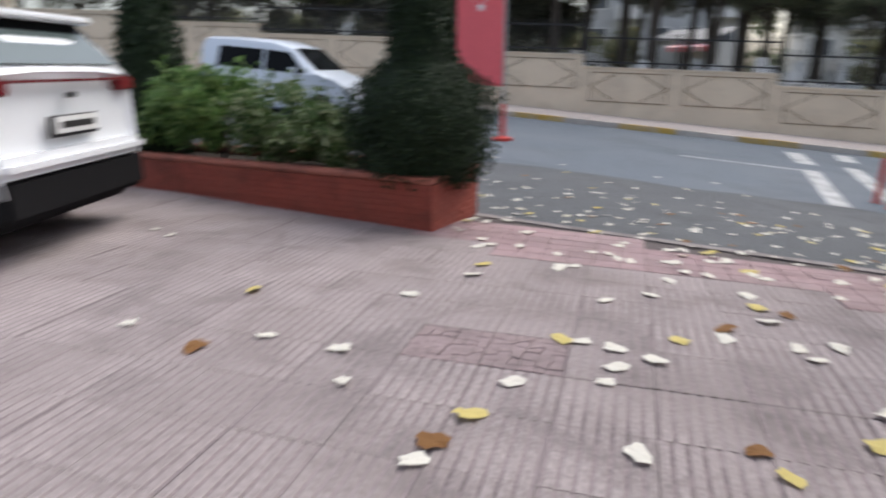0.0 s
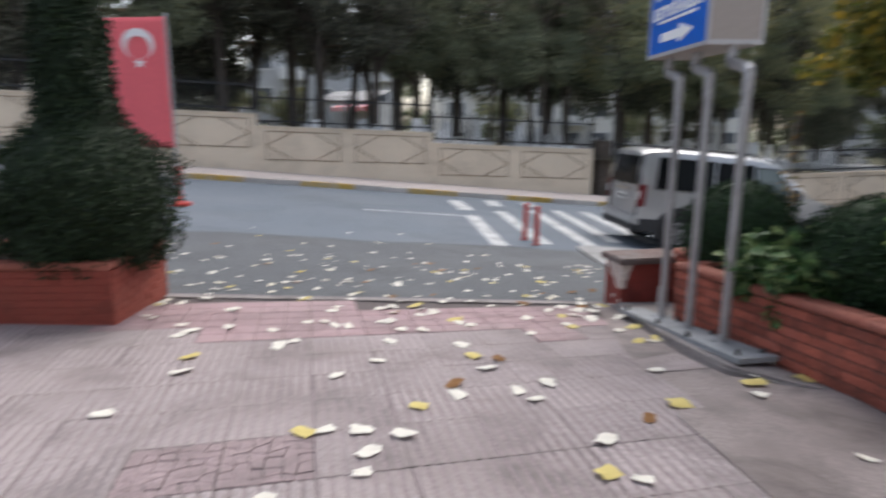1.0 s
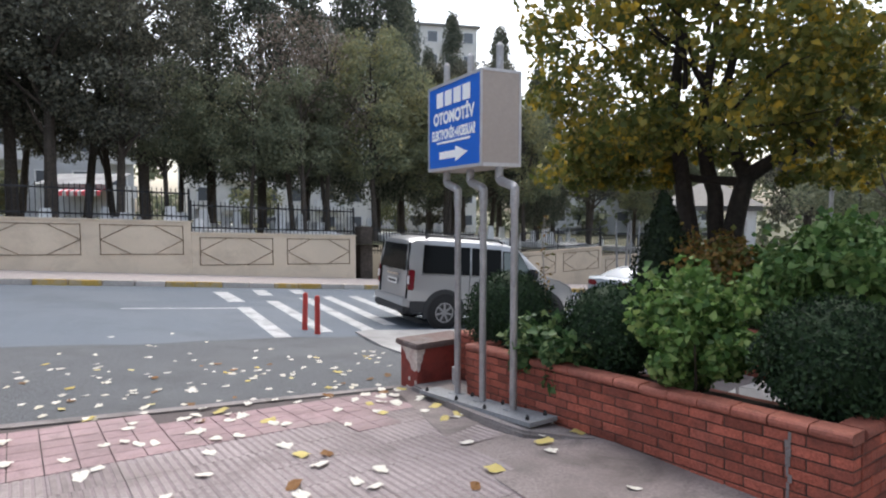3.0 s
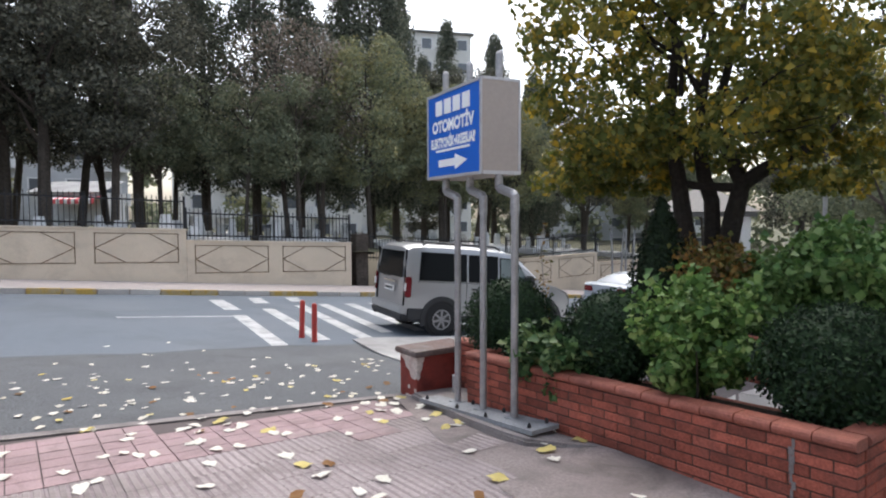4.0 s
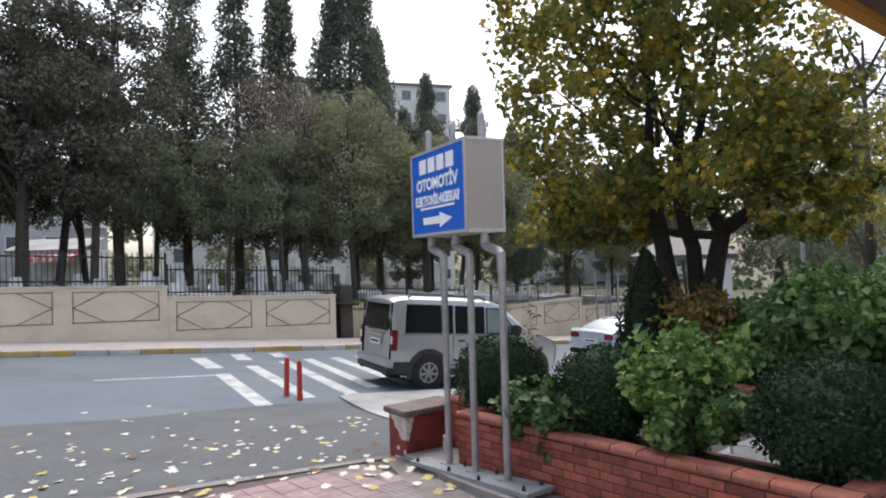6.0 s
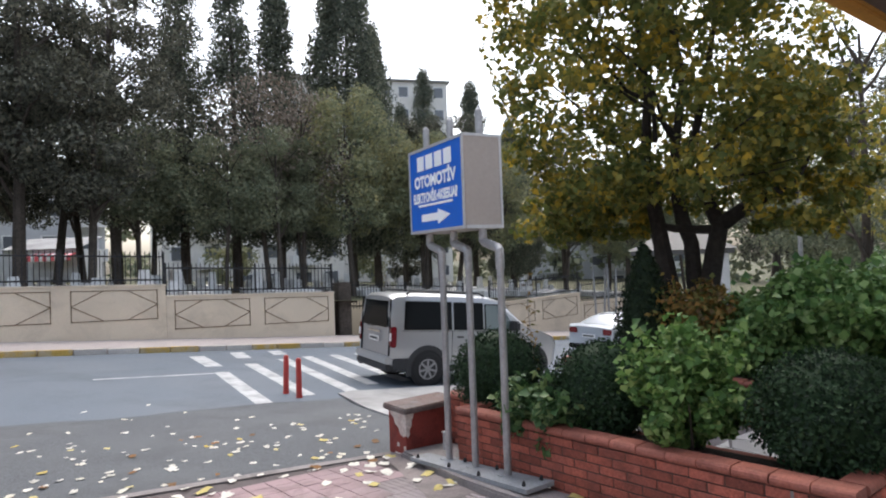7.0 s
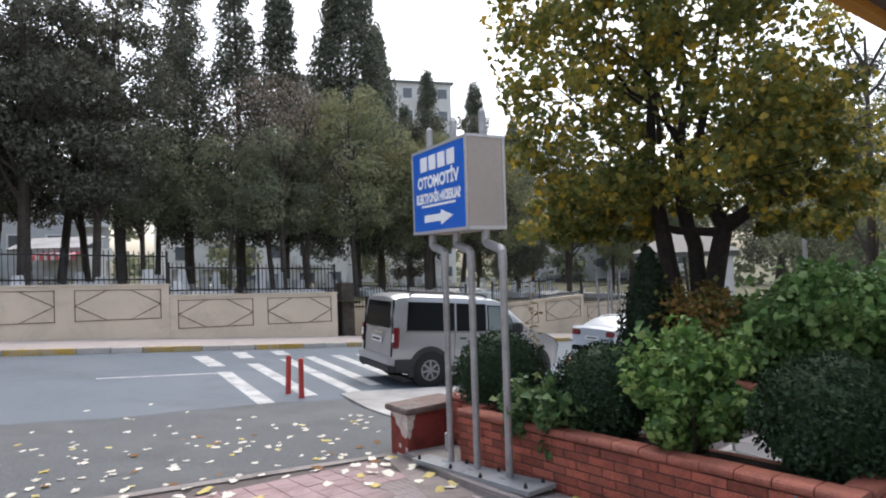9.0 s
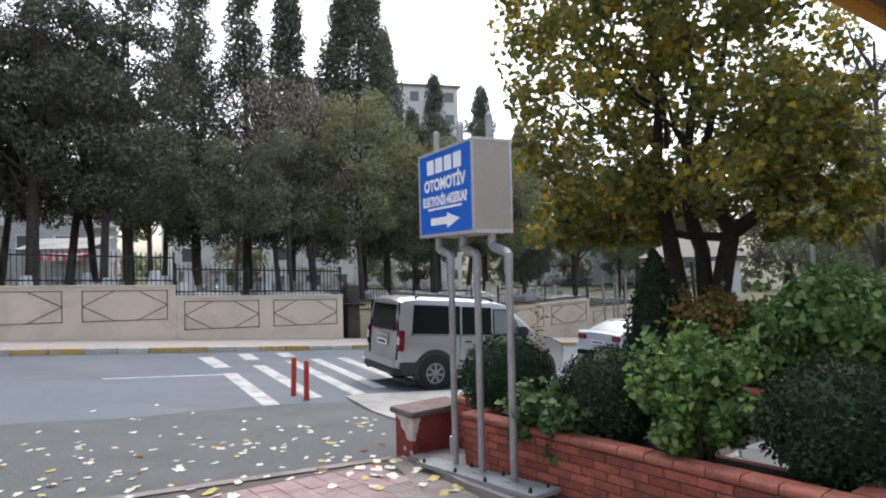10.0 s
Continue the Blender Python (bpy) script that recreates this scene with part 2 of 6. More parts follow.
DARKLEAF = leaf_material("dull_green_foliage", [(0.098, 0.120, 0.085), (0.168, 0.192, 0.126), (0.248, 0.262, 0.165), (0.345, 0.33, 0.20)], 0.65, 0.32, 2.0)
AUTUMN = leaf_material("autumn_foliage", [(0.048, 0.068, 0.022), (0.082, 0.108, 0.030), (0.132, 0.152, 0.038), (0.215, 0.20, 0.046), (0.44, 0.32, 0.045), (0.68, 0.44, 0.045)], 0.5, 0.42, 0.45)
YELLOWING = leaf_material("yellowing_foliage", [(0.12, 0.15, 0.05), (0.22, 0.22, 0.07), (0.36, 0.30, 0.08), (0.52, 0.40, 0.10)], 0.55, 0.4, 0.8)
RUSSET = leaf_material("sparse_russet_foliage", [(0.15, 0.125, 0.10), (0.26, 0.21, 0.17), (0.38, 0.33, 0.27)], 0.7, 0.25)
BOXWOOD = leaf_material("boxwood_foliage", [(0.006, 0.015, 0.007), (0.012, 0.031, 0.012), (0.021, 0.050, 0.018), (0.038, 0.075, 0.030)], 0.62, 0.12)
THUJA = leaf_material("thuja_foliage", [(0.007, 0.016, 0.007), (0.014, 0.029, 0.011), (0.026, 0.046, 0.017)], 0.6, 0.12)
SHRUB = leaf_material("bright_shrub_foliage", [(0.050, 0.112, 0.030), (0.096, 0.190, 0.050), (0.158, 0.275, 0.072), (0.29, 0.38, 0.14)], 0.45, 0.3)
SHRUB_DARK = leaf_material("deep_shrub_foliage", [(0.060, 0.130, 0.040), (0.110, 0.215, 0.064), (0.195, 0.320, 0.100), (0.30, 0.41, 0.17)], 0.42, 0.27)
IVY = leaf_material("ivy_foliage", [(0.028, 0.066, 0.026), (0.055, 0.118, 0.042), (0.10, 0.18, 0.068), (0.21, 0.275, 0.115)], 0.45, 0.22)
SHRUB_RUSTY = leaf_material("rusty_shrub_foliage", [(0.0875, 0.131, 0.035), (0.175, 0.158, 0.0438), (0.35, 0.193, 0.0525), (0.105, 0.0788, 0.0438)], 0.6, 0.25)
VARIEGATED = leaf_material("variegated_foliage", [(0.039, 0.091, 0.026), (0.078, 0.143, 0.039), (0.156, 0.208, 0.091), (0.364, 0.416, 0.26)], 0.5, 0.2)
LEAF_PALE = leaf_material("pale_fallen_leaf", [(0.52, 0.50, 0.44), (0.70, 0.68, 0.62), (0.60, 0.56, 0.44)], 0.7, 0.1)
LEAF_YELLOW = leaf_material("yellow_fallen_leaf", [(0.50, 0.36, 0.09), (0.58, 0.48, 0.16), (0.60, 0.53, 0.30)], 0.7, 0.15)
LEAF_BROWN = leaf_material("brown_fallen_leaf", [(0.30, 0.13, 0.035), (0.14, 0.08, 0.035)], 0.7, 0.1)


# ---- mesh tools ----
def finish(name, bm, mat_, parent=None, label="", smooth=False):
    me = bpy.data.meshes.new(name)
    bmesh.ops.recalc_face_normals(bm, faces=bm.faces)
    bm.to_mesh(me)
    bm.free()
    if smooth:
        for p in me.polygons:
            p.use_smooth = True
    me.materials.append(mat_)
    ob = new(name, me)
    ob.parent = parent
    if label:
        tagged(ob, label)
    return ob


part = finish


def shell(name, verts, faces, mat_, parent=None, label="", smooth=False):
    me = bpy.data.meshes.new(name)
    me.from_pydata([tuple(map(float, v)) for v in verts], [], faces)
    me.update()
    if smooth:
        me.polygons.foreach_set("use_smooth", [True] * len(me.polygons))
    me.materials.append(mat_)
    ob = new(name, me)
    ob.parent = parent
    if label:
        tagged(ob, label)
    return ob


def empty(name, m=Matrix()):
    ob = new(name)
    ob.empty_display_size = 0.1
    ob.matrix_basis = m
    return ob


def box(bm, x0, x1, y0, y1, z0, z1, bevel=0.0, m=Matrix()):
    r = bmesh.ops.create_cube(bm, size=1)
    t = Matrix.Translation(((x0 + x1) / 2, (y0 + y1) / 2, (z0 + z1) / 2)) @ Matrix.Diagonal((x1 - x0, y1 - y0, z1 - z0, 1))
    bmesh.ops.transform(bm, matrix=m @ t, verts=r["verts"])
    if bevel:
        e = list({k for v in r["verts"] for k in v.link_edges})
        bmesh.ops.bevel(bm, geom=e, offset=bevel, segments=2, affect="EDGES")
    return bm


def boxed(*a, **k):
    return box(bmesh.new(), *a, **k)


def tube(bm, points, radii, sides=8):
    """A tube through the points; tapered by the radii."""
    rings = []
    pts = [Vector(p) for p in points]
    for i, p in enumerate(pts):
        d = (pts[min(i + 1, len(pts) - 1)] - pts[max(i - 1, 0)]).normalized()
        side = d.cross(Vector((0.3, 0.9, 0.1))).normalized()
        up = d.cross(side)
        rings.append([bm.verts.new(p + (side * math.cos(a) + up * math.sin(a)) * radii[i]) for a in (2 * math.pi * k / sides for k in range(sides))])
    for a, b in zip(rings, rings[1:]):
        for k in range(sides):
            bm.faces.new((a[k], a[(k + 1) % sides], b[(k + 1) % sides], b[k]))
    bm.faces.new(rings[0][::-1])
    bm.faces.new(rings[-1])
    return bm


def prism(bm, poly, z0, z1):
    """A flat polygon in x, y drawn out from z0 to z1 (numbers, or functions of x, y)."""
    f0 = z0 if callable(z0) else (lambda x, y: z0)
    f1 = z1 if callable(z1) else (lambda x, y: z1)
    lo = [bm.verts.new((x, y, f0(x, y))) for x, y in poly]
    hi = [bm.verts.new((x, y, f1(x, y))) for x, y in poly]
    n = len(poly)
    bm.faces.new(lo[::-1])
    bm.faces.new(hi)
    for i in range(n):
        bm.faces.new((lo[i], lo[(i + 1) % n], hi[(i + 1) % n], hi[i]))
    return bm


def leaf_cloud(name, at, facing, size, mat_, parent=None, label="", kind=1, rng=None, ratio=0.75):
    """Many small folded leaves in one mesh: at (n, 3), facing (n, 3) the way each leaf's face looks, size (n)."""
    rng = rng or np.random.default_rng(1)
    n = len(at)
    f = facing / (np.linalg.norm(facing, axis=1, keepdims=True) + 1e-9)
    r = rng.normal(size=(n, 3))
    u = np.cross(f, r)
    u /= np.linalg.norm(u, axis=1, keepdims=True) + 1e-9
    v = np.cross(f, u)
    s = size[:, None]
    fold = f * s * 0.22
    # a kite of two folded halves: base, side, tip, side
    p0, p2 = at - u * s * 0.5, at + u * s * 0.5
    p1, p3 = at + v * s * 0.5 * ratio + fold + u * s * 0.08, at - v * s * 0.5 * ratio + fold + u * s * 0.08
    verts = np.stack([p0, p1, p2, p3], axis=1).reshape(-1, 3)
    k = np.arange(n)[:, None] * 4
    tris = np.concatenate([k + np.array([[0, 1, 2]]), k + np.array([[0, 2, 3]])], axis=1).reshape(-1, 3)
    me = bpy.data.meshes.new(name)
    me.vertices.add(len(verts))
    me.vertices.foreach_set("co", verts.astype(np.float32).ravel())
    me.loops.add(tris.size)
    me.loops.foreach_set("vertex_index", tris.astype(np.int32).ravel())
    me.polygons.add(len(tris))
    me.polygons.foreach_set("loop_start", (np.arange(len(tris)) * 3).astype(np.int32))
    me.update(calc_edges=True)
    me.validate()
    me.materials.append(mat_)
    ob = new(name, me)
    ob.parent = parent
    if label:
        tagged(ob, label)
    return ob


def ease(a, b, v):
    t = min(1.0, max(0.0, (v - a) / (b - a)))
    return t * t * (3 - 2 * t)


# ---- the lie of the land: a level forecourt falling to a street that runs downhill along +x ----
def edge_y(x):
    return 4.68 + (4.5 - x) * 0.15


def street_z(x):
    return -0.17 - 0.087 * max(-34.0, min(40.0, x))


def ground_z(x, y):
    e = edge_y(x)
    ze = -0.1 - 0.036 * max(-3.0, min(6.0, x))
    if y < e:
        u = min(1.0, max(0.0, (y - 2) / (e - 2)))
        return ze * 1.06 * u * u / (u + 0.06)
    return ze + (street_z(x) - ze) * ease(0, 4.5, y - e)


def yard_z(x, y):
    """Cemetery ground behind the wall."""
    return 0.98 - 0.062 * max(-40.0, min(60.0, x)) + 0.012 * max(0.0, min(y, 90.0) - 20.0)


def lathe_grid(name, xs, ys, fz, mat_, label, category):
    v = [(x, y, fz(x, y)) for y in ys for x in xs]
    w = len(xs)
    f = [(j * w + i, j * w + i + 1, (j + 1) * w + i + 1, (j + 1) * w + i) for j in range(len(ys) - 1) for i in range(w - 1)]
    return tagged(shell(name, v, f, mat_, smooth=True), label, category, kind="structure")


KERB_Y0, WALL_Y = 17.6, 20.2
xs = [-400, -150, -60, -40] + [-34 + 1.0 * i for i in range(75)] + [55, 90, 200, 400]
ys = [-400, -100, -30, -8, -4, -2, 0, 1, 2, 2.6, 3.2, 3.8, 4.3, 4.6, 4.9, 5.2, 5.5, 5.9, 6.4, 7, 7.6, 8.2, 8.8, 9.4, 10, 11, 13, 15, KERB_Y0, 20.3]


def base_z(x, y):
    """Street asphalt; it runs on a little below the paving of the forecourt."""
    return ground_z(x, y) - (0.05 if y < edge_y(x) - 0.05 else 0.0)


lathe_grid("road", xs, ys, base_z, ASPHALT, "worn grey asphalt street running downhill, strewn with leaves", "road")
lathe_grid("ground", xs, [20.3, 21, 25, 32, 45, 60, 90, 150, 400], yard_z, GRASS_GROUND, "dry earth and thin grass of the cemetery", "ground")


def coat_edge(x):
    return 9.25 + 0.08 * math.sin(x * 1.7) + 0.05 * math.sin(x * 4.1)


cx_ = [-34 + 0.5 * i for i in range(149)]
v = [(x, (coat_edge(x) if k == 0 else coat_edge(x) + (KERB_Y0 - 0.01 - coat_edge(x)) * k / 6), 0) for k in range(7) for x in cx_]
v = [(x, y, ground_z(x, y) + 0.004) for x, y, _ in v]
f = [(k * 149 + i, k * 149 + i + 1, (k + 1) * 149 + i + 1, (k + 1) * 149 + i) for k in range(6) for i in range(148)]
tagged(shell("road", v, f, ASPHALT_BLUE, smooth=True), "smoother blue-grey asphalt of the carriageway", "road", kind="structure")

# ---- far pavement, kerb stones, wall ----
def strip(bm, x0, x1, y0, y1, z, thick, step=1.0):
    n = max(1, round((x1 - x0) / step))
    for i in range(n):
        a, b = x0 + (x1 - x0) * i / n, x0 + (x1 - x0) * (i + 1) / n
        vs = [bm.verts.new((x, y, z(x) - d)) for d in (thick, 0) for x, y in ((a, y0), (b, y0), (b, y1), (a, y1))]
        for q in ((4, 5, 6, 7), (0, 1, 5, 4), (2, 3, 7, 6), (1, 2, 6, 5), (3, 0, 4, 7)):
            bm.faces.new([vs[k] for k in q])
    bmesh.ops.remove_doubles(bm, verts=bm.verts, dist=0.001)
    return bm


far_pavement = tagged(finish("pavement", strip(bmesh.new(), -34, 40, KERB_Y0 + 0.16, WALL_Y + 0.05, lambda x: street_z(x) + 0.15, 0.3), PAVE), "grey-pink slab pavement along the cream wall", "pavement", kind="structure")
kerb = tagged(empty("kerb"), "painted kerb of alternating yellow and bare stones", "kerb", kind="structure")
kerb_meshes = {}
for i in range(-22, 34):
    x0 = 1.5 + 0.775 * i
    mt = KERB_Y if (i // 2) % 2 == 0 else KERB_W
    if mt.name not in kerb_meshes:
        ob = finish("kerb_stone", boxed(0.012, 0.763, 0, 0.165, -0.15, 0.15, 0.018), mt, kerb)
        kerb_meshes[mt.name] = ob.data
    else:
        ob = new("kerb_stone", kerb_meshes[mt.name])
        ob.parent = kerb
    ob.matrix_basis = pose(x0, KERB_Y0 + random.uniform(-0.008, 0.008), street_z(x0) + random.uniform(-0.008, 0.004), 0, math.degrees(math.atan(0.087)), 0)


def wall_segment(name, x0, x1, z0, z1, panels=2, y=WALL_Y):
    """A stretch of cream wall whose top runs from z0 to z1, with moulded panels."""
    bm = bmesh.new()
    lo = lambda x: street_z(x) - 0.1
    top = lambda x: z0 + (z1 - z0) * (x - x0) / (x1 - x0)
    prof = [(x0, lo(x0)), (x1, lo(x1)), (x1, z1), (x0, z0)]
    a = [bm.verts.new((x, y, z)) for x, z in prof]
    b = [bm.verts.new((x, y + 0.25, z)) for x, z in prof]
    bm.faces.new(a)
    bm.faces.new(b[::-1])
    for i in range(4):
        bm.faces.new((a[i], b[i], b[(i + 1) % 4], a[(i + 1) % 4]))
    bmesh.ops.bevel(bm, geom=list(bm.edges), offset=0.012, segments=1, affect="EDGES")
    seg = tagged(finish(name, bm, WALL), "cream rendered street wall with brown moulded panels", "wall", kind="structure")
    bm = bmesh.new()
    prism(bm, [(x0 - 0.02, y - 0.03), (x1 + 0.02, y - 0.03), (x1 + 0.02, y + 0.28), (x0 - 0.02, y + 0.28)], lambda x, yy: top(x), lambda x, yy: top(x) + 0.05)
    part("coping", bm, WALL, seg)
    span = (x1 - x0) / panels
    for k in range(panels):
        cx = x0 + span * (k + 0.5)
        w, h = span * 0.41, 0.45
        cz = top(cx) - 0.12 - h
        tilt = (z1 - z0) / (x1 - x0)
        bm = bmesh.new()

        def bar(ax, az, bx, bz):
            d = Vector((bx - ax, 0, bz - az))
            m = Matrix.Translation((cx + ax, y - 0.008, cz + az + tilt * ax)) @ pose(0, 0, 0, 0, -math.degrees(math.atan2(bz - az + tilt * (bx - ax), bx - ax)), 0)
            box(bm, -0.018, d.length + 0.018, -0.010, 0.018, -0.012, 0.012, m=m)
        for q in ((-w, -h, w, -h), (-w, h, w, h), (-w, -h, -w, h), (w, -h, w, h), (-w, 0, -w * 0.28, h), (-w, 0, -w * 0.28, -h), (w, 0, w * 0.28, h), (w, 0, w * 0.28, -h)):
            bar(*q)
        part("panel_moulding", bm, TRIM_BROWN, seg, "brown rectangle with a hexagon moulding")
    return seg


wall_segment("wall_1", -34.9, -29.2, 4.85, 4.60)
wall_segment("wall_2", -29.2, -23.4, 4.28, 4.03)
wall_segment("wall_3", -23.4, -17.5, 3.70, 3.45)
wall_segment("wall_4", -17.5, -11.6, 3.13, 2.88)
wall_segment("wall_5", -11.6, -5.7, 2.55, 2.30)
wall_segment("wall_6", -5.7, 0.2, 1.97, 1.73)
wall_segment("wall_7", 0.2, 5.9, 1.36, 1.15)
wall_segment("wall_8", 5.9, 11.8, 0.79, 0.55)
wall_segment("wall_9", 19.6, 25.7, -0.48, -0.36)
wall_segment("wall_10", 25.7, 31.6, -0.86, -0.86)
wall_segment("wall_11", 31.6, 37.6, -1.4, -1.5)


def railing(x0, x1, z0, z1, y=WALL_Y + 0.12, height=0.95):
    fence = tagged(empty("iron_fence"), "black iron railing on the cream wall", "fence", "railings on the wall")
    top = lambda x: z0 + (z1 - z0) * (x - x0) / (x1 - x0)
    for dz in (0.12, height - 0.1):
        bm = bmesh.new()
        prism(bm, [(x0, y - 0.015), (x1, y - 0.015), (x1, y + 0.015), (x0, y + 0.015)], lambda x, yy: top(x) + dz, lambda x, yy: top(x) + dz + 0.05)
        part("rail", bm, IRON, fence)
    n = round((x1 - x0) / 0.14)
    rod = None
    for i in range(n + 1):
        x = x0 + (x1 - x0) * i / n
        if rod is None:
            bm = bmesh.new()
            box(bm, -0.011, 0.011, -0.011, 0.011, -0.01, height)
            r = bmesh.ops.create_cone(bm, segments=4, radius1=0.018, radius2=0.0, depth=0.09, cap_ends=True)
            bmesh.ops.translate(bm, verts=r["verts"], vec=(0, 0, height + 0.04))
            rod = part("bar", bm, IRON, fence)
            ob = rod
        else:
            ob = new("bar", rod.data)
            ob.parent = fence
        ob.location = (x, y, top(x) + 0.03)
    for x in (x0 + 0.03, (x0 + x1) / 2, x1 - 0.03):
        part("post", boxed(x - 0.03, x + 0.03, y - 0.03, y + 0.03, top(x) + 0.02, top(x) + height + 0.1, 0.006), IRON, fence)


for a in ((-17.5, -11.6, 3.18, 2.93), (-11.6, -5.7, 2.60, 2.35), (-5.7, 0.2, 2.02, 1.78), (0.2, 5.9, 1.41, 1.20), (5.9, 11.8, 0.84, 0.60), (19.6, 25.7, -0.43, -0.31), (25.7, 31.6, -0.81, -0.81)):
    railing(*a)


# ---- road markings and the corner pavement ----
def paint_patch(name, poly, label, group=""):
    """Road paint: a thin sheet laid 4 mm over the asphalt."""
    bm = bmesh.new()
    n = 10
    (ax, ay), (bx, by), (cx, cy), (dx, dy) = poly
    rows = []
    for i in range(n + 1):
        t = i / n
        row = []
        for px, py in ((ax + (dx - ax) * t, ay + (dy - ay) * t), (bx + (cx - bx) * t, by + (cy - by) * t)):
            row.append(bm.verts.new((px, py, ground_z(px, py) + 0.009)))
        rows.append(row)
    for a, b in zip(rows, rows[1:]):
        bm.faces.new((a[0], a[1], b[1], b[0]))
    return tagged(finish(name, bm, ROAD_PAINT), label, "road marking", group, "structure")


for x0, x1, y0, y1, w0, w1 in ((4.74, 5.24, 9.3, 13.2, 0.30, 0.32), (5.70, 6.32, 9.7, 14.4, 0.30, 0.32), (6.62, 7.45, 9.7, 15.1, 0.30, 0.32), (7.42, 8.27, 10.3, 15.4, 0.30, 0.32), (8.3, 9.15, 10.4, 15.5, 0.30, 0.32), (9.2, 10.0, 10.6, 15.6, 0.30, 0.32)):
    paint_patch("crossing_bar", [(x0, y0), (x0 + w0, y0), (x1 + w1, y1), (x1, y1)], "worn white crossing bar painted on the asphalt", "crossing bars")
for x0, x1, y0, y1 in ((5.36, 5.55, 14.2, 16.4), (6.55, 6.8, 15.6, 17.0), (7.75, 7.95, 16.0, 17.1)):
    paint_patch("crossing_bar", [(x0, y0), (x0 + 0.4, y0), (x1 + 0.4, y1), (x1, y1)], "short worn white crossing bar painted on the asphalt", "crossing bars")
paint_patch("lane_line", [(2.9, 13.04), (5.2, 13.0), (5.2, 13.12), (2.9, 13.16)], "thin worn white lane line")
paint_patch("lane_line", [(-6.0, 13.04), (-3.0, 13.04), (-3.0, 13.16), (-6.0, 13.16)], "thin worn white lane line")

bm = bmesh.new()
corner = [(5.25, 5.15), (5.62, 6.45), (6.02, 7.9), (6.38, 9.55), (6.7, 9.7), (9.5, 9.35), (14.0, 8.7), (20.0, 8.0), (30.0, 7.4), (30.0, 5.2), (20, 5.2), (12, 5.15), (8, 5.15)]
prism(bm, corner, lambda x, y: ground_z(x, y) - 0.3, lambda x, y: ground_z(x, y) + 0.025)
tagged(finish("pavement", bm, CONCRETE), "pale concrete corner pavement beside the planter", "pavement", kind="structure")


# ---- brick planters ----
def proto_brick(w, d, h, mat_):
    """One brick with chamfered arrises."""
    bm = bmesh.new()
    box(bm, -w / 2, w / 2, -d / 2, d / 2, -h / 2, h / 2)
    bmesh.ops.bevel(bm, geom=list(bm.edges), offset=0.004, segments=1, affect="EDGES")
    me = bpy.data.meshes.new("brick")
    bm.to_mesh(me)
    bm.free()
    me.materials.append(mat_)
    return me


def brick_run(owner, p, direction, length, top, fz, full, half, course=0.056, unit=0.205, proud=0.0, deep=8):
    """Bricks in running bond on a face that starts at p and goes along direction (degrees); down to the ground."""
    a = radians(direction)
    dx, dy = math.cos(a), math.sin(a)
    for r in range(deep):
        z = top - course * (r + 0.5)
        s = 0.0
        pieces = []
        if r % 2:
            pieces.append((unit / 4, half))
            s = unit / 2
        while s + unit <= length + 0.01:
            pieces.append((s + unit / 2, full))
            s += unit
        if length - s > unit * 0.4:
            pieces.append((s + unit / 4, half))
        for c, me in pieces:
            x, y = p[0] + dx * c, p[1] + dy * c
            if z + course * 0.4 < fz(x, y):
                continue
            ob = new("brick", me)
            ob.parent = owner
            ob.matrix_basis = pose(x - dy * random.uniform(-0.002, 0.003), y + dx * random.uniform(-0.002, 0.003), z, 0, random.uniform(-0.5, 0.5), direction + random.uniform(-0.5, 0.5))


def coping_run(owner, p, direction, length, z, mesh, unit=0.21):
    a = radians(direction)
    n = round(length / unit)
    for i in range(n):
        c = length * (i + 0.5) / n
        ob = new("coping_brick", mesh)
        ob.parent = owner
        ob.matrix_basis = pose(p[0] + math.cos(a) * c, p[1] + math.sin(a) * c, z + random.uniform(-0.002, 0.002), 0, 0, direction + random.uniform(-0.4, 0.4))


def coping_mesh(length, depth=0.14, height=0.062):
    """A bullnosed coping brick; its round nose looks to -y."""
    bm = bmesh.new()
    prof = [(-depth / 2 + 0.03, -height / 2)] + [(-depth / 2 + 0.028 - 0.028 * math.sin(t), -height * 0.5 * math.cos(t)) for t in (0.5, 1.1, 1.6, 2.1, 2.7)] + [(-depth / 2 + 0.03, height / 2), (depth / 2, height / 2), (depth / 2, -height / 2)]
    a = [bm.verts.new((-length / 2, y, z)) for y, z in prof]
    b = [bm.verts.new((length / 2, y, z)) for y, z in prof]
    bm.faces.new(a[::-1])
    bm.faces.new(b)
    for i in range(len(prof)):
        bm.faces.new((a[i], a[(i + 1) % len(prof)], b[(i + 1) % len(prof)], b[i]))
    bmesh.ops.recalc_face_normals(bm, faces=bm.faces)
    me = bpy.data.meshes.new("coping_brick")
    bm.to_mesh(me)
    bm.free()
    me.materials.append(COPING)
    return me


FULL, HALF = proto_brick(0.196, 0.09, 0.048, BRICK), proto_brick(0.094, 0.09, 0.048, BRICK)
P_FULL, P_HALF = proto_brick(0.200, 0.09, 0.051, PAINTED_BRICK), proto_brick(0.098, 0.09, 0.051, PAINTED_BRICK)
CAP = coping_mesh(0.203)


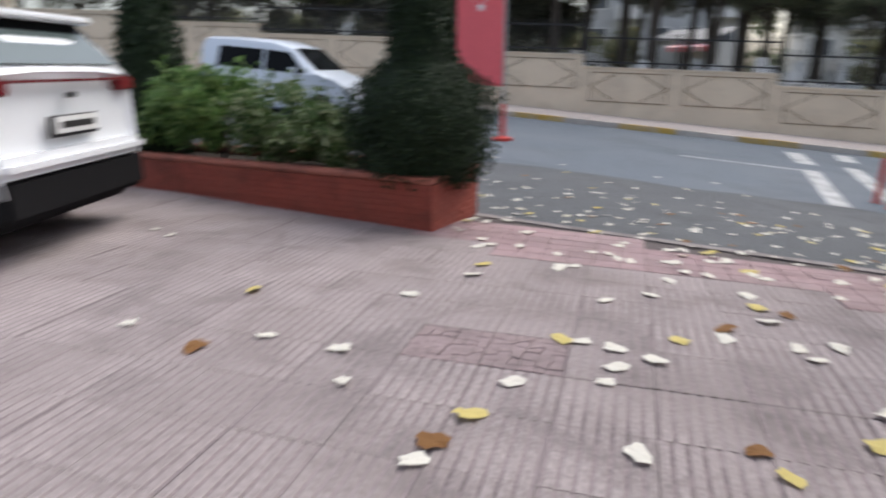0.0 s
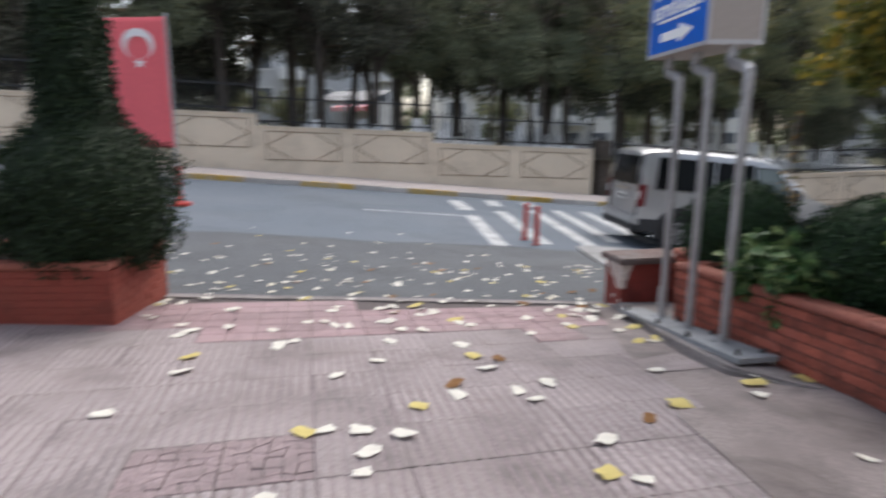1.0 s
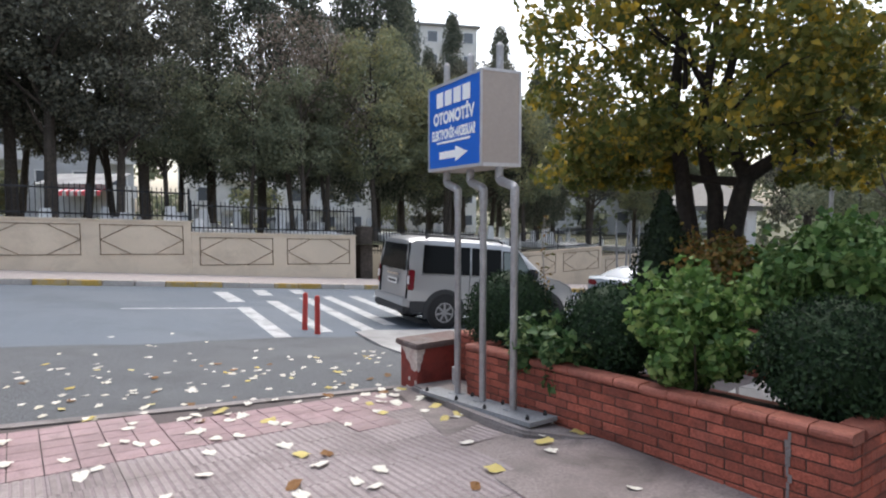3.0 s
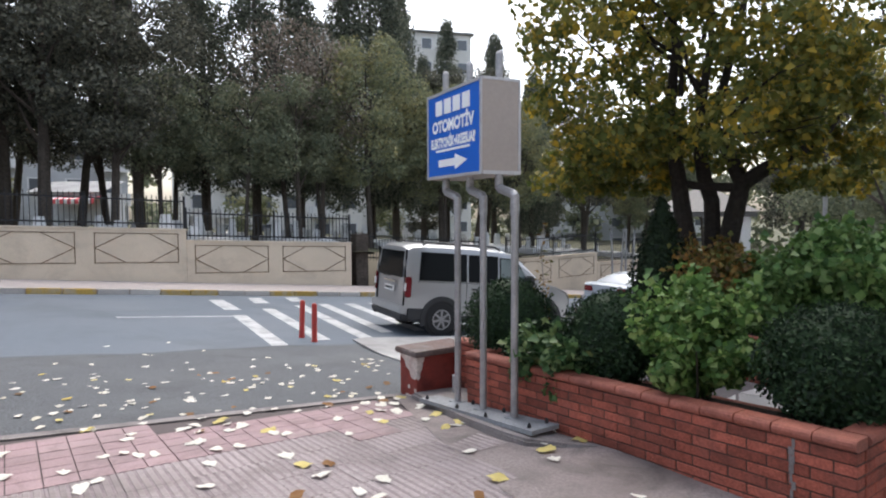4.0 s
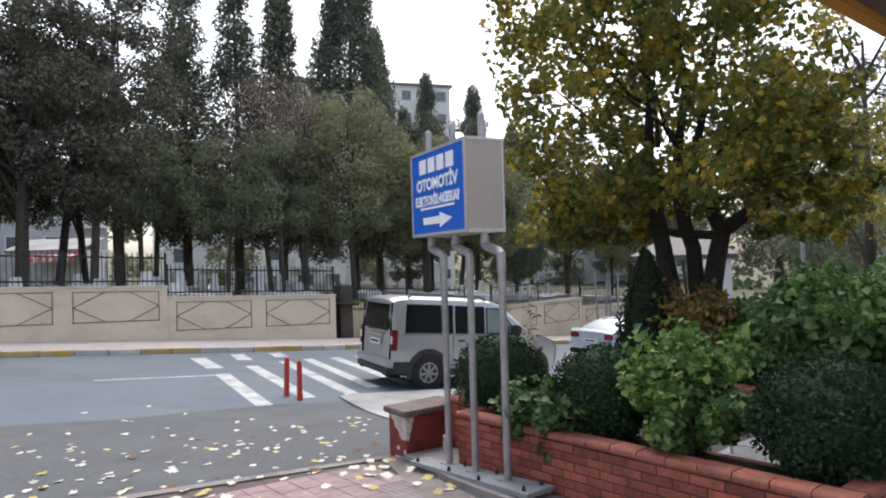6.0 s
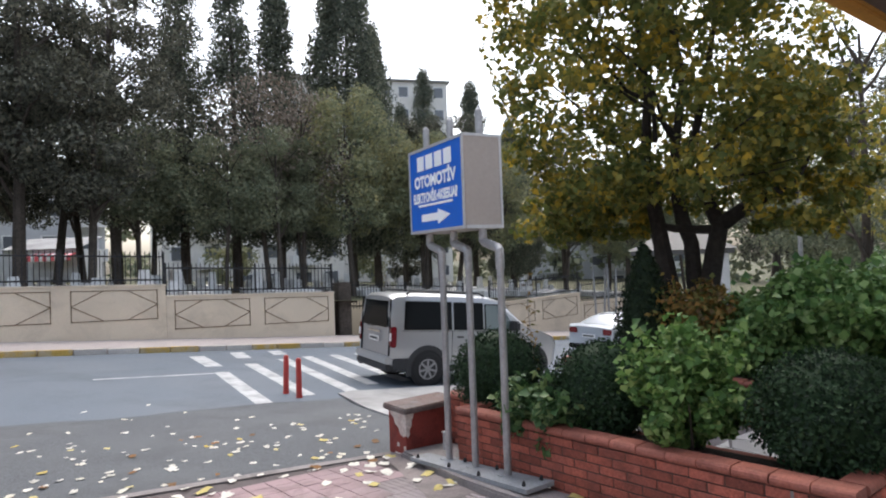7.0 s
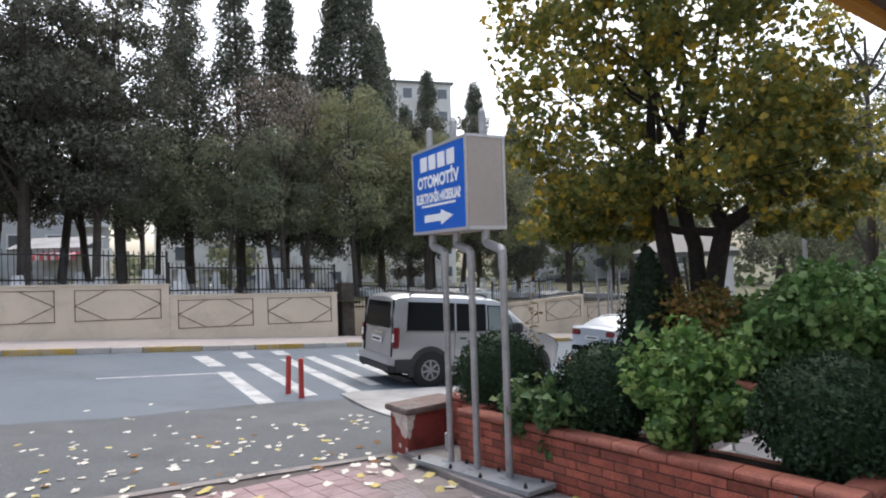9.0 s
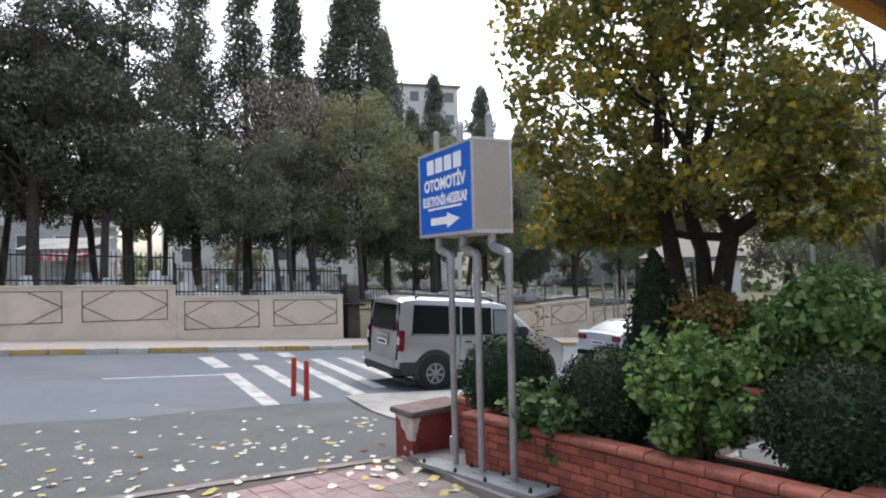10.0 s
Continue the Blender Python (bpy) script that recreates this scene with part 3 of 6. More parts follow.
def planter(label, x0, x1, y0, y1, top, faces, full, half, soil_z, m=Matrix(), fz=ground_z, deep=8, course=0.056, unit=0.205, e_drop=0.0, joint=MORTAR):
    """A long brick box filled with soil, its ground corners at x0..x1, y0..y1 in its own frame; faces: which sides are laid brick by brick."""
    ob = tagged(empty("brick_planter"), label, "planter", "brick planters")
    w = 0.09
    body_top = top - 0.062

    def core(a, b, c, d, e=0.0):
        bm = bmesh.new()
        box(bm, a, b, c, d, -0.75, body_top - 0.003 - e, m=m)
        part("mortar_core", bm, joint, ob, "mortar joints")
    core(x0 + 0.007, x0 + w, y0 + 0.007, y1 - 0.007)
    core(x1 - w, x1 - 0.007, y0 + 0.007, y1 - 0.007, e_drop)
    core(x0 + w, x1 - w, y0 + 0.007, y0 + w)
    core(x0 + w, x1 - w, y1 - w, y1 - 0.007)
    bm = bmesh.new()
    box(bm, x0 + w, x1 - w, y0 + w, y1 - w, -0.4, soil_z, m=m)
    part("soil", bm, SOIL, ob, "dark damp soil")
    yaw = math.degrees(m.to_euler().z)
    at = lambda x, y: (m @ Vector((x, y, 0)))[:2]
    h = 0.045
    if "w" in faces:
        brick_run(ob, at(x0 + h, y1), yaw - 90, y1 - y0, body_top, fz, full, half, course, unit, deep=deep)
    if "e" in faces:
        brick_run(ob, at(x1 - h, y0), yaw + 90, y1 - y0, body_top - e_drop, fz, full, half, course, unit, deep=deep)
    if "s" in faces:
        brick_run(ob, at(x0 + 0.092, y0 + h), yaw, x1 - x0 - 0.184, body_top, fz, full, half, course, unit, deep=deep)
    if "n" in faces:
        brick_run(ob, at(x1 - 0.092, y1 - h), yaw + 180, x1 - x0 - 0.184, body_top, fz, full, half, course, unit, deep=deep)
    cz = top - 0.031
    coping_run(ob, at(x0 + 0.058, y1), yaw - 90, y1 - y0, cz, CAP)
    coping_run(ob, at(x1 - 0.058, y0), yaw + 90, y1 - y0, cz - e_drop, CAP)
    coping_run(ob, at(x0 + 0.128, y0 + 0.058), yaw, x1 - x0 - 0.256, cz, CAP)
    coping_run(ob, at(x1 - 0.128, y1 - 0.058), yaw + 180, x1 - x0 - 0.256, cz, CAP)
    return ob


B_FULL, B_HALF = proto_brick(0.216, 0.09, 0.055, BRICK), proto_brick(0.104, 0.09, 0.055, BRICK)
DEEPEST = lambda x, y: -9.0
right_planter = planter("low red brick planter with a rounded terracotta coping", 4.49, 5.21, 0.0, 3.15, 0.51, "wse", B_FULL, B_HALF, 0.385, fz=DEEPEST, deep=9, course=0.064, unit=0.225, e_drop=0.128)
right_planter.matrix_basis = pose(0, 0.45, 0, -2.2, 0, 0)
smear = bmesh.new()
for k in range(9):
    y_, z_ = 0.312 + random.uniform(-0.012, 0.012), 0.44 - 0.046 * k
    w_ = random.uniform(0.005, 0.016)
    box(smear, 4.4845, 4.4895, y_ - w_, y_ + w_, z_ - random.uniform(0.03, 0.05), z_ + 0.008, 0.002)
part("mortar_smear", smear, CEMENT, right_planter, "pale streak of mortar")
inner_planter = planter("short set-back end of the brick planter behind the poles", 4.98, 5.60, 3.62, 4.39, 0.33, "ws", FULL, HALF, 0.26, deep=11)
LEFT_M = pose(0.22, 4.30, 0, 0, 0, -10)
left_planter = planter("red-painted brick planter full of leafy shrubs", -7.154, 0.0, 0.0, 1.025, 0.42, "se", P_FULL, P_HALF, 0.33, LEFT_M, deep=9, joint=RED_PLASTER)
back_planter = planter("red brick planter across the marble path", 7.0, 10.5, -2.5, 4.6, 0.42, "w", FULL, HALF, 0.34, deep=8)

# the red end pillar, its near arris chipped to the plaster
pillar = tagged(empty("end_pillar"), "red-painted plaster pillar with a worn dark cap and chipped corner", "pillar")
part("shaft", boxed(4.47, 5.10, 4.40, 4.72, -0.5, 0.19, 0.008), RED_PLASTER, pillar)
part("cap", boxed(4.43, 5.15, 4.355, 4.77, 0.19, 0.25, 0.012), PILLAR_TOP, pillar, "worn dark cap slab")
bm = bmesh.new()
ragged = [(0.0, 0.187), (0.30, 0.187), (0.27, 0.14), (0.22, 0.12), (0.20, 0.06), (0.13, 0.03), (0.11, -0.03), (0.04, -0.05), (0.0, -0.02)]
for across in (lambda u, d: (4.4705 - d, 4.4005 + u), lambda u, d: (4.4705 + u * 0.32, 4.4005 - d)):
    a = [bm.verts.new((*across(u, 0.004), w)) for u, w in ragged]
    b = [bm.verts.new((*across(u, -0.01), w)) for u, w in ragged]
    bm.faces.new(a)
    bm.faces.new(b[::-1])
    for k in range(len(ragged)):
        bm.faces.new((a[k], a[(k + 1) % len(ragged)], b[(k + 1) % len(ragged)], b[k]))
part("chip", bm, FLAKED, pillar, "chipped pale plaster")
bm = bmesh.new()
for w0, w1, u0, u1 in ((-0.30, -0.22, 0.06, 0.20), (-0.16, -0.12, 0.12, 0.16), (-0.22, -0.14, 0.0, 0.04)):
    box(bm, 4.4675, 4.48, 4.41 + u0, 4.41 + u1, w0, w1, 0.002)
part("chip", bm, FLAKED, pillar, "small flaked spots")

# concrete footing with the sign's base plate
footing = tagged(empty("sign_footing"), "low cement footing along the brick planter", "footing")
bm = bmesh.new()
prism(bm, [(4.40, 4.39), (4.96, 4.39), (4.96, 3.62), (4.48, 3.62), (4.48, 2.02), (4.34, 2.12), (4.10, 2.42), (4.08, 2.7), (4.14, 3.2)], lambda x, y: ground_z(x, y) - 0.2, lambda x, y: ground_z(x, y) + 0.072 - 0.11 * max(0, 2.6 - y))
bmesh.ops.bevel(bm, geom=[e for e in bm.edges if all(v.co.z > ground_z(v.co.x, v.co.y) for v in e.verts)], offset=0.02, segments=2, affect="EDGES")
part("cement_block", bm, CEMENT, footing)
bm = bmesh.new()
prism(bm, [(4.24, 4.0), (4.45, 4.0), (4.45, 2.42), (4.17, 2.42)], lambda x, y: ground_z(x, y) + 0.06, lambda x, y: ground_z(x, y) + 0.095)
part("base_plate", bm, SLAB, footing, "grey base plate")

# ---- the sign on three bent poles ----
sign = tagged(empty("shop_sign"), "blue and taupe box sign on three bent galvanised poles", "sign")
S_M = pose(4.228, 3.053, 0, 0, 0, 80.6)
Z0, Z1, LEN, DEEP = 1.95, 2.715, 1.02, 0.355
body = part("sign_box", boxed(0, LEN, -DEEP, 0, Z0, Z1, 0.004, m=S_M), SIGN_BODY, sign, "taupe sheet metal box")
bm = bmesh.new()
for a, b, c, d in ((0, LEN, Z0, Z0 + 0.025), (0, LEN, Z1 - 0.025, Z1), (0, 0.025, Z0 + 0.025, Z1 - 0.025), (LEN - 0.025, LEN, Z0 + 0.025, Z1 - 0.025)):
    box(bm, a, b, 0.002, 0.014, c, d, m=S_M)
part("face_frame", bm, SIGN_EDGE, sign, "aluminium edge strip")
bm = bmesh.new()
for a, b, c, d in ((-DEEP, -0.002, Z0 - 0.002, Z0 + 0.028), (-DEEP, -0.002, Z1 - 0.02, Z1 + 0.002), (-DEEP, -DEEP + 0.02, Z0 + 0.028, Z1 - 0.02)):
    box(bm, -0.006, -0.001, a, b, c, d, m=S_M)
part("side_frame", bm, SIGN_EDGE, sign, "aluminium edge strip")
face = part("sign_face", boxed(0.025, LEN - 0.025, 0.001, 0.008, Z0 + 0.025, Z1 - 0.025, m=S_M), SIGN_BLUE, sign, "bright blue sign face")
# the face is read from -x: its left is far along the box
FACE_M = S_M @ Matrix.Translation((LEN, 0.0105, 0)) @ pose(0, 0, 0, 90, 0, 180)


def sign_text(words, x, z, height, width, weight=0.04, name="lettering"):
    cu = bpy.data.curves.new("letters", "FONT")
    cu.body, cu.size, cu.extrude, cu.offset = words, 1.0, 0.0, weight
    cu.align_x = "LEFT"
    tmp = bpy.data.objects.new("letters", cu)
    scene.collection.objects.link(tmp)
    bpy.context.view_layer.update()
    me = bpy.data.meshes.new_from_object(tmp.evaluated_get(bpy.context.evaluated_depsgraph_get()))
    bpy.data.objects.remove(tmp)
    co = np.array([v.co[:] for v in me.vertices])
    lo, hi = co.min(0), co.max(0)
    sx, sy = width / (hi[0] - lo[0]), height / (hi[1] - lo[1])
    for v in me.vertices:
        v.co = FACE_M @ Vector((x + (v.co.x - lo[0]) * sx, z + (v.co.y - lo[1]) * sy, 0))
    me.materials.clear()
    me.materials.append(SIGN_WHITE)
    ob = new(name, me)
    ob.parent = sign
    return ob


def sign_bar(x0, x1, z0, z1, name="lettering_bar"):
    bm = bmesh.new()
    box(bm, x0, x1, z0, z1, -0.001, 0.002, m=FACE_M)
    return part(name, bm, SIGN_WHITE, sign, "white bar of lettering")


ZB = Z0
for k in range(4):
    sign_bar(0.185 + k * 0.17, 0.185 + k * 0.17 + 0.135, ZB + 0.56, ZB + 0.69)
sign_text("OTOMOT\u0130V", 0.115, ZB + 0.405, 0.145, 0.79, 0.055)
sign_text("ELEKTRON\u0130K\u2022AKSESUAR", 0.085, ZB + 0.27, 0.12, 0.85, 0.055)
sign_bar(0.19, 0.83, ZB + 0.235, ZB + 0.255)
bm = bmesh.new()
arrow = [(0.24, 0.10), (0.56, 0.10), (0.56, 0.065), (0.79, 0.135), (0.56, 0.20), (0.56, 0.165), (0.24, 0.165)]
vs = [bm.verts.new(FACE_M @ Vector((x, ZB + z, 0.001))) for x, z in arrow]
bm.faces.new(vs)
part("arrow", bm, SIGN_WHITE, sign, "white arrow")
for px, py in ((4.405, 3.62), (4.365, 3.21), (4.345, 2.80)):
    gz = ground_z(px, py) + 0.095
    ux, uy = px + 0.07, py + 0.27
    bm = bmesh.new()
    tube(bm, [(px, py, gz), (px, py, 1.72)], [0.029, 0.029], 14)
    part("pole", bm, STEEL, sign, "galvanised pole", smooth=False)
    bm = bmesh.new()
    tube(bm, [(px, py, 1.62), (px, py, 1.74), (px, py, 1.765), (px + 0.006, py + 0.024, 1.785), (ux - 0.006, uy - 0.024, 1.835), (ux, uy, 1.855), (ux, uy, 1.88), (ux, uy, 1.965)], [0.035, 0.035, 0.036, 0.036, 0.036, 0.036, 0.035, 0.033], 14)
    part("elbow", bm, STEEL, sign, "bent galvanised sleeve")
    bm = bmesh.new()
    tube(bm, [(ux, uy, Z1 - 0.005), (ux, uy, Z1 + 0.20)], [0.03, 0.03], 14)
    tube(bm, [(ux, uy, Z1 + 0.20), (ux, uy, Z1 + 0.225)], [0.03, 0.012], 14)
    part("pole_top", bm, STEEL, sign, "pale pole end")
    part("foot", boxed(px - 0.06, px + 0.06, py - 0.06, py + 0.06, gz - 0.012, gz + 0.006, 0.002), SLAB, sign)
part("stub", tube(bmesh.new(), [(4.44, 3.72, 0.0), (4.44, 3.72, 0.16)], [0.02, 0.02], 10), STEEL, sign)


# ---- street furniture ----
def bollard(x, y, lean_x, lean_y, h=0.7):
    ob = tagged(empty("bollard", pose(x, y, ground_z(x, y), lean_x, lean_y, 0)), "faded red flexible plastic bollard, leaning a little", "bollard", "bollards at the crossing")
    bm = bmesh.new()
    tube(bm, [(0, 0, 0), (0, 0, 0.03), (0, 0, 0.05), (0, 0, h - 0.03), (0, 0, h)], [0.055, 0.055, 0.050, 0.046, 0.03], 14)
    part("post", bm, RED_POST, ob)
    for z in (0.30, 0.46):
        part("band", tube(bmesh.new(), [(0, 0, z), (0, 0, z + 0.08)], [0.0485, 0.0485], 14), RED_POST, ob, "dull reflective band")


bollard(5.58, 10.05, 0, 2.0)
bollard(5.62, 9.56, 0, 0.5)

banner = tagged(empty("flag_banner"), "tall red banner with a white crescent and star on a pole", "banner")
bx, by = -0.74, 12.03
bz = ground_z(bx, by)
part("base", tube(bmesh.new(), [(bx + 0.02, by, bz), (bx + 0.02, by, bz + 0.06), (bx + 0.02, by, bz + 0.10), (bx + 0.02, by, bz + 0.75)], [0.2, 0.2, 0.06, 0.055], 12), RED_POST, banner, "red post foot")
part("pole", tube(bmesh.new(), [(bx + 0.02, by, bz + 0.7), (bx + 0.02, by, 3.42)], [0.03, 0.025], 10), STEEL, banner)
BW = 0.98
v, f = [], []
nx, nz = 12, 24
for j in range(nz + 1):
    for i in range(nx + 1):
        u, w = i / nx, j / nz
        v.append((bx - BW * (1 - u), by + 0.03 * math.sin(u * 7 + w * 3) * (1 - u) - 0.02, 0.99 + 2.36 * w + 0.12 * (1 - u) * (0.5 - w)))
for j in range(nz):
    for i in range(nx):
        a = j * (nx + 1) + i
        f.append((a, a + 1, a + nx + 2, a + nx + 1))
cloth = shell("cloth", v, f, FLAG_RED, banner, "red banner cloth", True)
sol = cloth.modifiers.new("thickness", "SOLIDIFY")
sol.thickness = 0.006
bm = bmesh.new()
cxx, czz = bx - 0.47, 2.86
oa = [(0.27 * math.cos(radians(-55 + 290 * k / 24)), 0.27 * math.sin(radians(-55 + 290 * k / 24))) for k in range(25)]
ia = [(0.205 * math.cos(radians(-75 + 330 * k / 24)), 0.205 * math.sin(radians(-75 + 330 * k / 24)) - 0.07) for k in range(25)]
va = [bm.verts.new((cxx + x, by - 0.06, czz + z)) for x, z in oa]
vb = [bm.verts.new((cxx + x, by - 0.06, czz + z)) for x, z in ia]
for k in range(24):
    bm.faces.new((va[k], va[k + 1], vb[k + 1], vb[k]))
part("crescent", bm, FLAG_WHITE, banner, "white crescent")
bm = bmesh.new()
star = [bm.verts.new((cxx + r * math.sin(math.pi * k / 5), by - 0.06, czz - 0.34 + r * math.cos(math.pi * k / 5))) for k in range(10) for r in ((0.11 if k % 2 == 0 else 0.045),)]
bm.faces.new(star)
part("star", bm, FLAG_WHITE, banner, "white star")


# ---- vehicles ----
def wheel(parent, x, y, r, width, side):
    tyre = part("wheel", tube(bmesh.new(), [(x, y - width / 2, r), (x, y - width / 2 + 0.03, r), (x, y + width / 2 - 0.03, r), (x, y + width / 2, r)], [r * 0.9, r, r, r * 0.9], 28), RUBBER, parent, "black tyre")
    o = y + side * (width / 2 + 0.002)
    bm = bmesh.new()
    tube(bm, [(x, o - side * 0.05, r), (x, o - side * 0.001, r)], [r * 0.58, r * 0.56], 24)
    part("rim_well", bm, PLASTIC, tyre)
    bm = bmesh.new()
    for k in range(7):
        box(bm, -0.022, 0.022, -0.008, 0.012, 0.03, r * 0.54, m=Matrix.Translation((x, o, r)) @ pose(0, 0, 0, 0, k * 360 / 7, 0))
    tube(bm, [(x, o - 0.01, r), (x, o + side * 0.014, r)], [0.06, 0.05], 14)
    ring = 26
    for k in range(ring):
        t0, t1 = 2 * math.pi * k / ring, 2 * math.pi * (k + 1) / ring
        q = [bm.verts.new((x + rr * math.cos(t), o + side * 0.01, r + rr * math.sin(t))) for t, rr in ((t0, r * 0.52), (t1, r * 0.52), (t1, r * 0.60), (t0, r * 0.60))]
        bm.faces.new(q)
    part("rim", bm, RIM, tyre, "silver spoked rim")


def car_body(parent, length, half_w, sections, belt, paint, tumble=0.13, name="body"):
    """sections: along the car from the tail (x=0): x, under, deck height; above the belt the sides lean in."""
    v, f = [], []
    ring = None
    for x, under, top, pinch in sections:
        b = min(belt(x), top - 0.03)
        w = half_w * pinch
        up = max(0.0, top - b)
        wt = w - tumble * min(1.0, up / 0.65)
        pts = [(w * 0.86, under), (w * 0.965, under + 0.06), (w * 0.995, under + 0.25), (w, (under + b) / 2 + 0.1), (w * 0.985, b), (wt + 0.03, b + up * 0.72), (wt - 0.03, b + up * 0.93), (wt - 0.16, top), (wt * 0.4, top + 0.02)]
        loop = [(x, -y, z) for y, z in pts] + [(x, y, z) for y, z in reversed(pts)]
        ring = len(loop)
        v += loop
    n = len(sections)
    for i in range(n - 1):
        for k in range(ring):
            a, b2 = i * ring + k, i * ring + (k + 1) % ring
            f.append((a, b2, b2 + ring, a + ring))
    f.append(tuple(range(ring))[::-1])
    f.append(tuple((n - 1) * ring + k for k in range(ring)))
    ob = shell(name, v, f, paint, parent, "", True)
    bm = bmesh.new()
    bm.from_mesh(ob.data)
    bmesh.ops.recalc_face_normals(bm, faces=bm.faces)
    for e in bm.edges:
        if len(e.link_faces) == 2 and e.calc_face_angle(0) > radians(38):
            e.smooth = False
    bm.to_mesh(ob.data)
    bm.free()
    return ob


def pane(parent, pts, mat_, name="window", label="dark car window", thick=0.006):
    """A pane from its corners, drawn out along its own normal."""
    bm = bmesh.new()
    p = [Vector(q) for q in pts]
    nrm = (p[1] - p[0]).cross(p[2] - p[0]).normalized() * thick
    a, b = [bm.verts.new(q) for q in p], [bm.verts.new(q + nrm) for q in p]
    bm.faces.new(a[::-1])
    bm.faces.new(b)
    for i in range(len(p)):
        bm.faces.new((a[i], a[(i + 1) % len(p)], b[(i + 1) % len(p)], b[i]))
    return part(name, bm, mat_, parent, label)


def number_plate(parent, x, y, z, w=0.52, h=0.115):
    pl = part("number_plate", boxed(x - 0.012, x, y - w / 2, y + w / 2, z - h / 2, z + h / 2, 0.002), PLATE, parent, "white number plate with a plain bar")
    part("plate_bar", boxed(x - 0.015, x - 0.0125, y - w * 0.40, y + w * 0.40, z - h * 0.20, z + h * 0.20), PLATE_INK, pl)


# the silver van; its tail looks to -x, its near side to -y
van = empty("silver_van", pose(7.80, 10.73, street_z(7.80), 0, math.degrees(math.atan(0.087)), -9))
tagged(van, "silver-grey compact van with dark windows, parked beside the crossing", "van")
W = 0.895
belt = lambda x: 1.16 if x < 3.0 else 1.16 - 0.05 * (x - 3.0)
van_sections = [(0.03, 0.46, 1.30, 0.93), (0.0, 0.42, 1.50, 0.965), (0.04, 0.38, 1.80, 0.985), (0.14, 0.30, 1.868, 1.0), (0.4, 0.27, 1.892, 1.0), (1.6, 0.27, 1.90, 1.0), (2.35, 0.27, 1.875, 1.0), (2.68, 0.27, 1.80, 1.0), (3.02, 0.27, 1.50, 1.0), (3.32, 0.27, 1.235, 1.0), (3.75, 0.27, 1.13, 0.99), (4.08, 0.29, 1.01, 0.95), (4.23, 0.34, 0.85, 0.87), (4.27, 0.38, 0.72, 0.8)]
car_body(van, 4.27, W, van_sections, belt, SILVER, 0.12)
SEAM = BUMPER_BLACK
R_W = 0.355
for side in (-1, 1):
    lo, hi = W * 0.99, W - 0.085
    for xa, xb, xa2, xb2, z2, gl in ((0.30, 1.38, 0.34, 1.38, 1.72, GLASS), (1.47, 2.16, 1.47, 2.16, 1.715, GLASS), (2.25, 3.02, 2.25, 2.62, 1.69, GLASS_PALE)):
        frame_ = [(xa - 0.02, side * (lo + 0.002), 1.155), (xb + 0.02, side * (lo + 0.002), 1.155), (xb2 + 0.02, side * (hi - 0.004), z2 + 0.025), (xa2 - 0.02, side * (hi - 0.004), z2 + 0.025)]
        pane(van, frame_ if side < 0 else frame_[::-1], SEAM, "window_seal", "black window seal", 0.008)
        q = [(xa, side * (lo + 0.010), 1.175), (xb, side * (lo + 0.010), 1.175), (xb2, side * (hi + 0.005), z2), (xa2, side * (hi + 0.005), z2)]
        pane(van, q if side < 0 else q[::-1], gl)
    for x0, x1, z0, z1 in ((1.405, 1.413, 0.46, 1.15), (2.195, 2.203, 0.46, 1.15), (3.06, 3.068, 0.50, 1.12), (0.26, 2.19, 1.128, 1.136)):
        part("door_seam", boxed(x0, x1, side * (W - 0.02), side * (W + 0.0015), z0, z1), SEAM, van, "dark door seam")
    for x0 in (1.52, 2.26):
        part("door_handle", boxed(x0, x0 + 0.16, side * (W + 0.012) - 0.018, side * (W + 0.012) + 0.018, 0.99, 1.025, 0.008), PLASTIC, van, "dark door handle")
    part("side_moulding", boxed(1.22, 3.1, side * W - 0.016, side * W + 0.016, 0.29, 0.43, 0.01), PLASTIC, van, "grey plastic sill")
    part("quarter_trim", boxed(0.05, 0.42, side * W - 0.016, side * W + 0.014, 0.34, 0.58, 0.012), PLASTIC, van, "grey plastic rear corner")
    for wx in (0.84, 3.46):
        bm = bmesh.new()
        for k in range(16):
            t0, t1 = math.pi * (k / 16) * 1.2 - 0.31, math.pi * ((k + 1) / 16) * 1.2 - 0.31
            ri, ro = 0.385, 0.485
            q = [bm.verts.new((wx + r * math.cos(t), side * (W + 0.022), 0.36 + r * math.sin(t))) for t, r in ((t0, ri), (t1, ri), (t1, ro), (t0, ro))]
            bm.faces.new(q)
            p2 = [bm.verts.new((wx + ro * math.cos(t), side * (W - o), 0.36 + ro * math.sin(t))) for t, o in ((t0, -0.022), (t1, -0.022), (t1, 0.03), (t0, 0.03))]
            bm.faces.new(p2)
        part("wheel_arch", bm, PLASTIC, van, "grey plastic wheel arch")
        # flat black disc on the body side, for the dark inside the arch
        part("arch_shadow", tube(bmesh.new(), [(wx, side * (W - 0.02), 0.37), (wx, side * (W + 0.008), 0.37)], [0.40, 0.40], 24), RUBBER, van, "black disc standing for the shade in the wheel arch")
        wheel(van, wx, side * (W - 0.075), R_W, 0.2, side)
    part("roof_rail", tube(bmesh.new(), [(0.40, side * 0.66, 1.88), (0.5, side * 0.66, 1.945), (2.15, side * 0.66, 1.945), (2.3, side * 0.66, 1.88)], [0.022, 0.02, 0.02, 0.022], 8), PLASTIC, van, "dark roof rail")
    bm = bmesh.new()
    box(bm, -0.014, 0.12, side * 0.862 - 0.050, side * 0.862 + 0.050, 0.80, 1.22, 0.02)
    lamp = part("tail_lamp", bm, LAMP_RED, van, "tall red tail lamp")
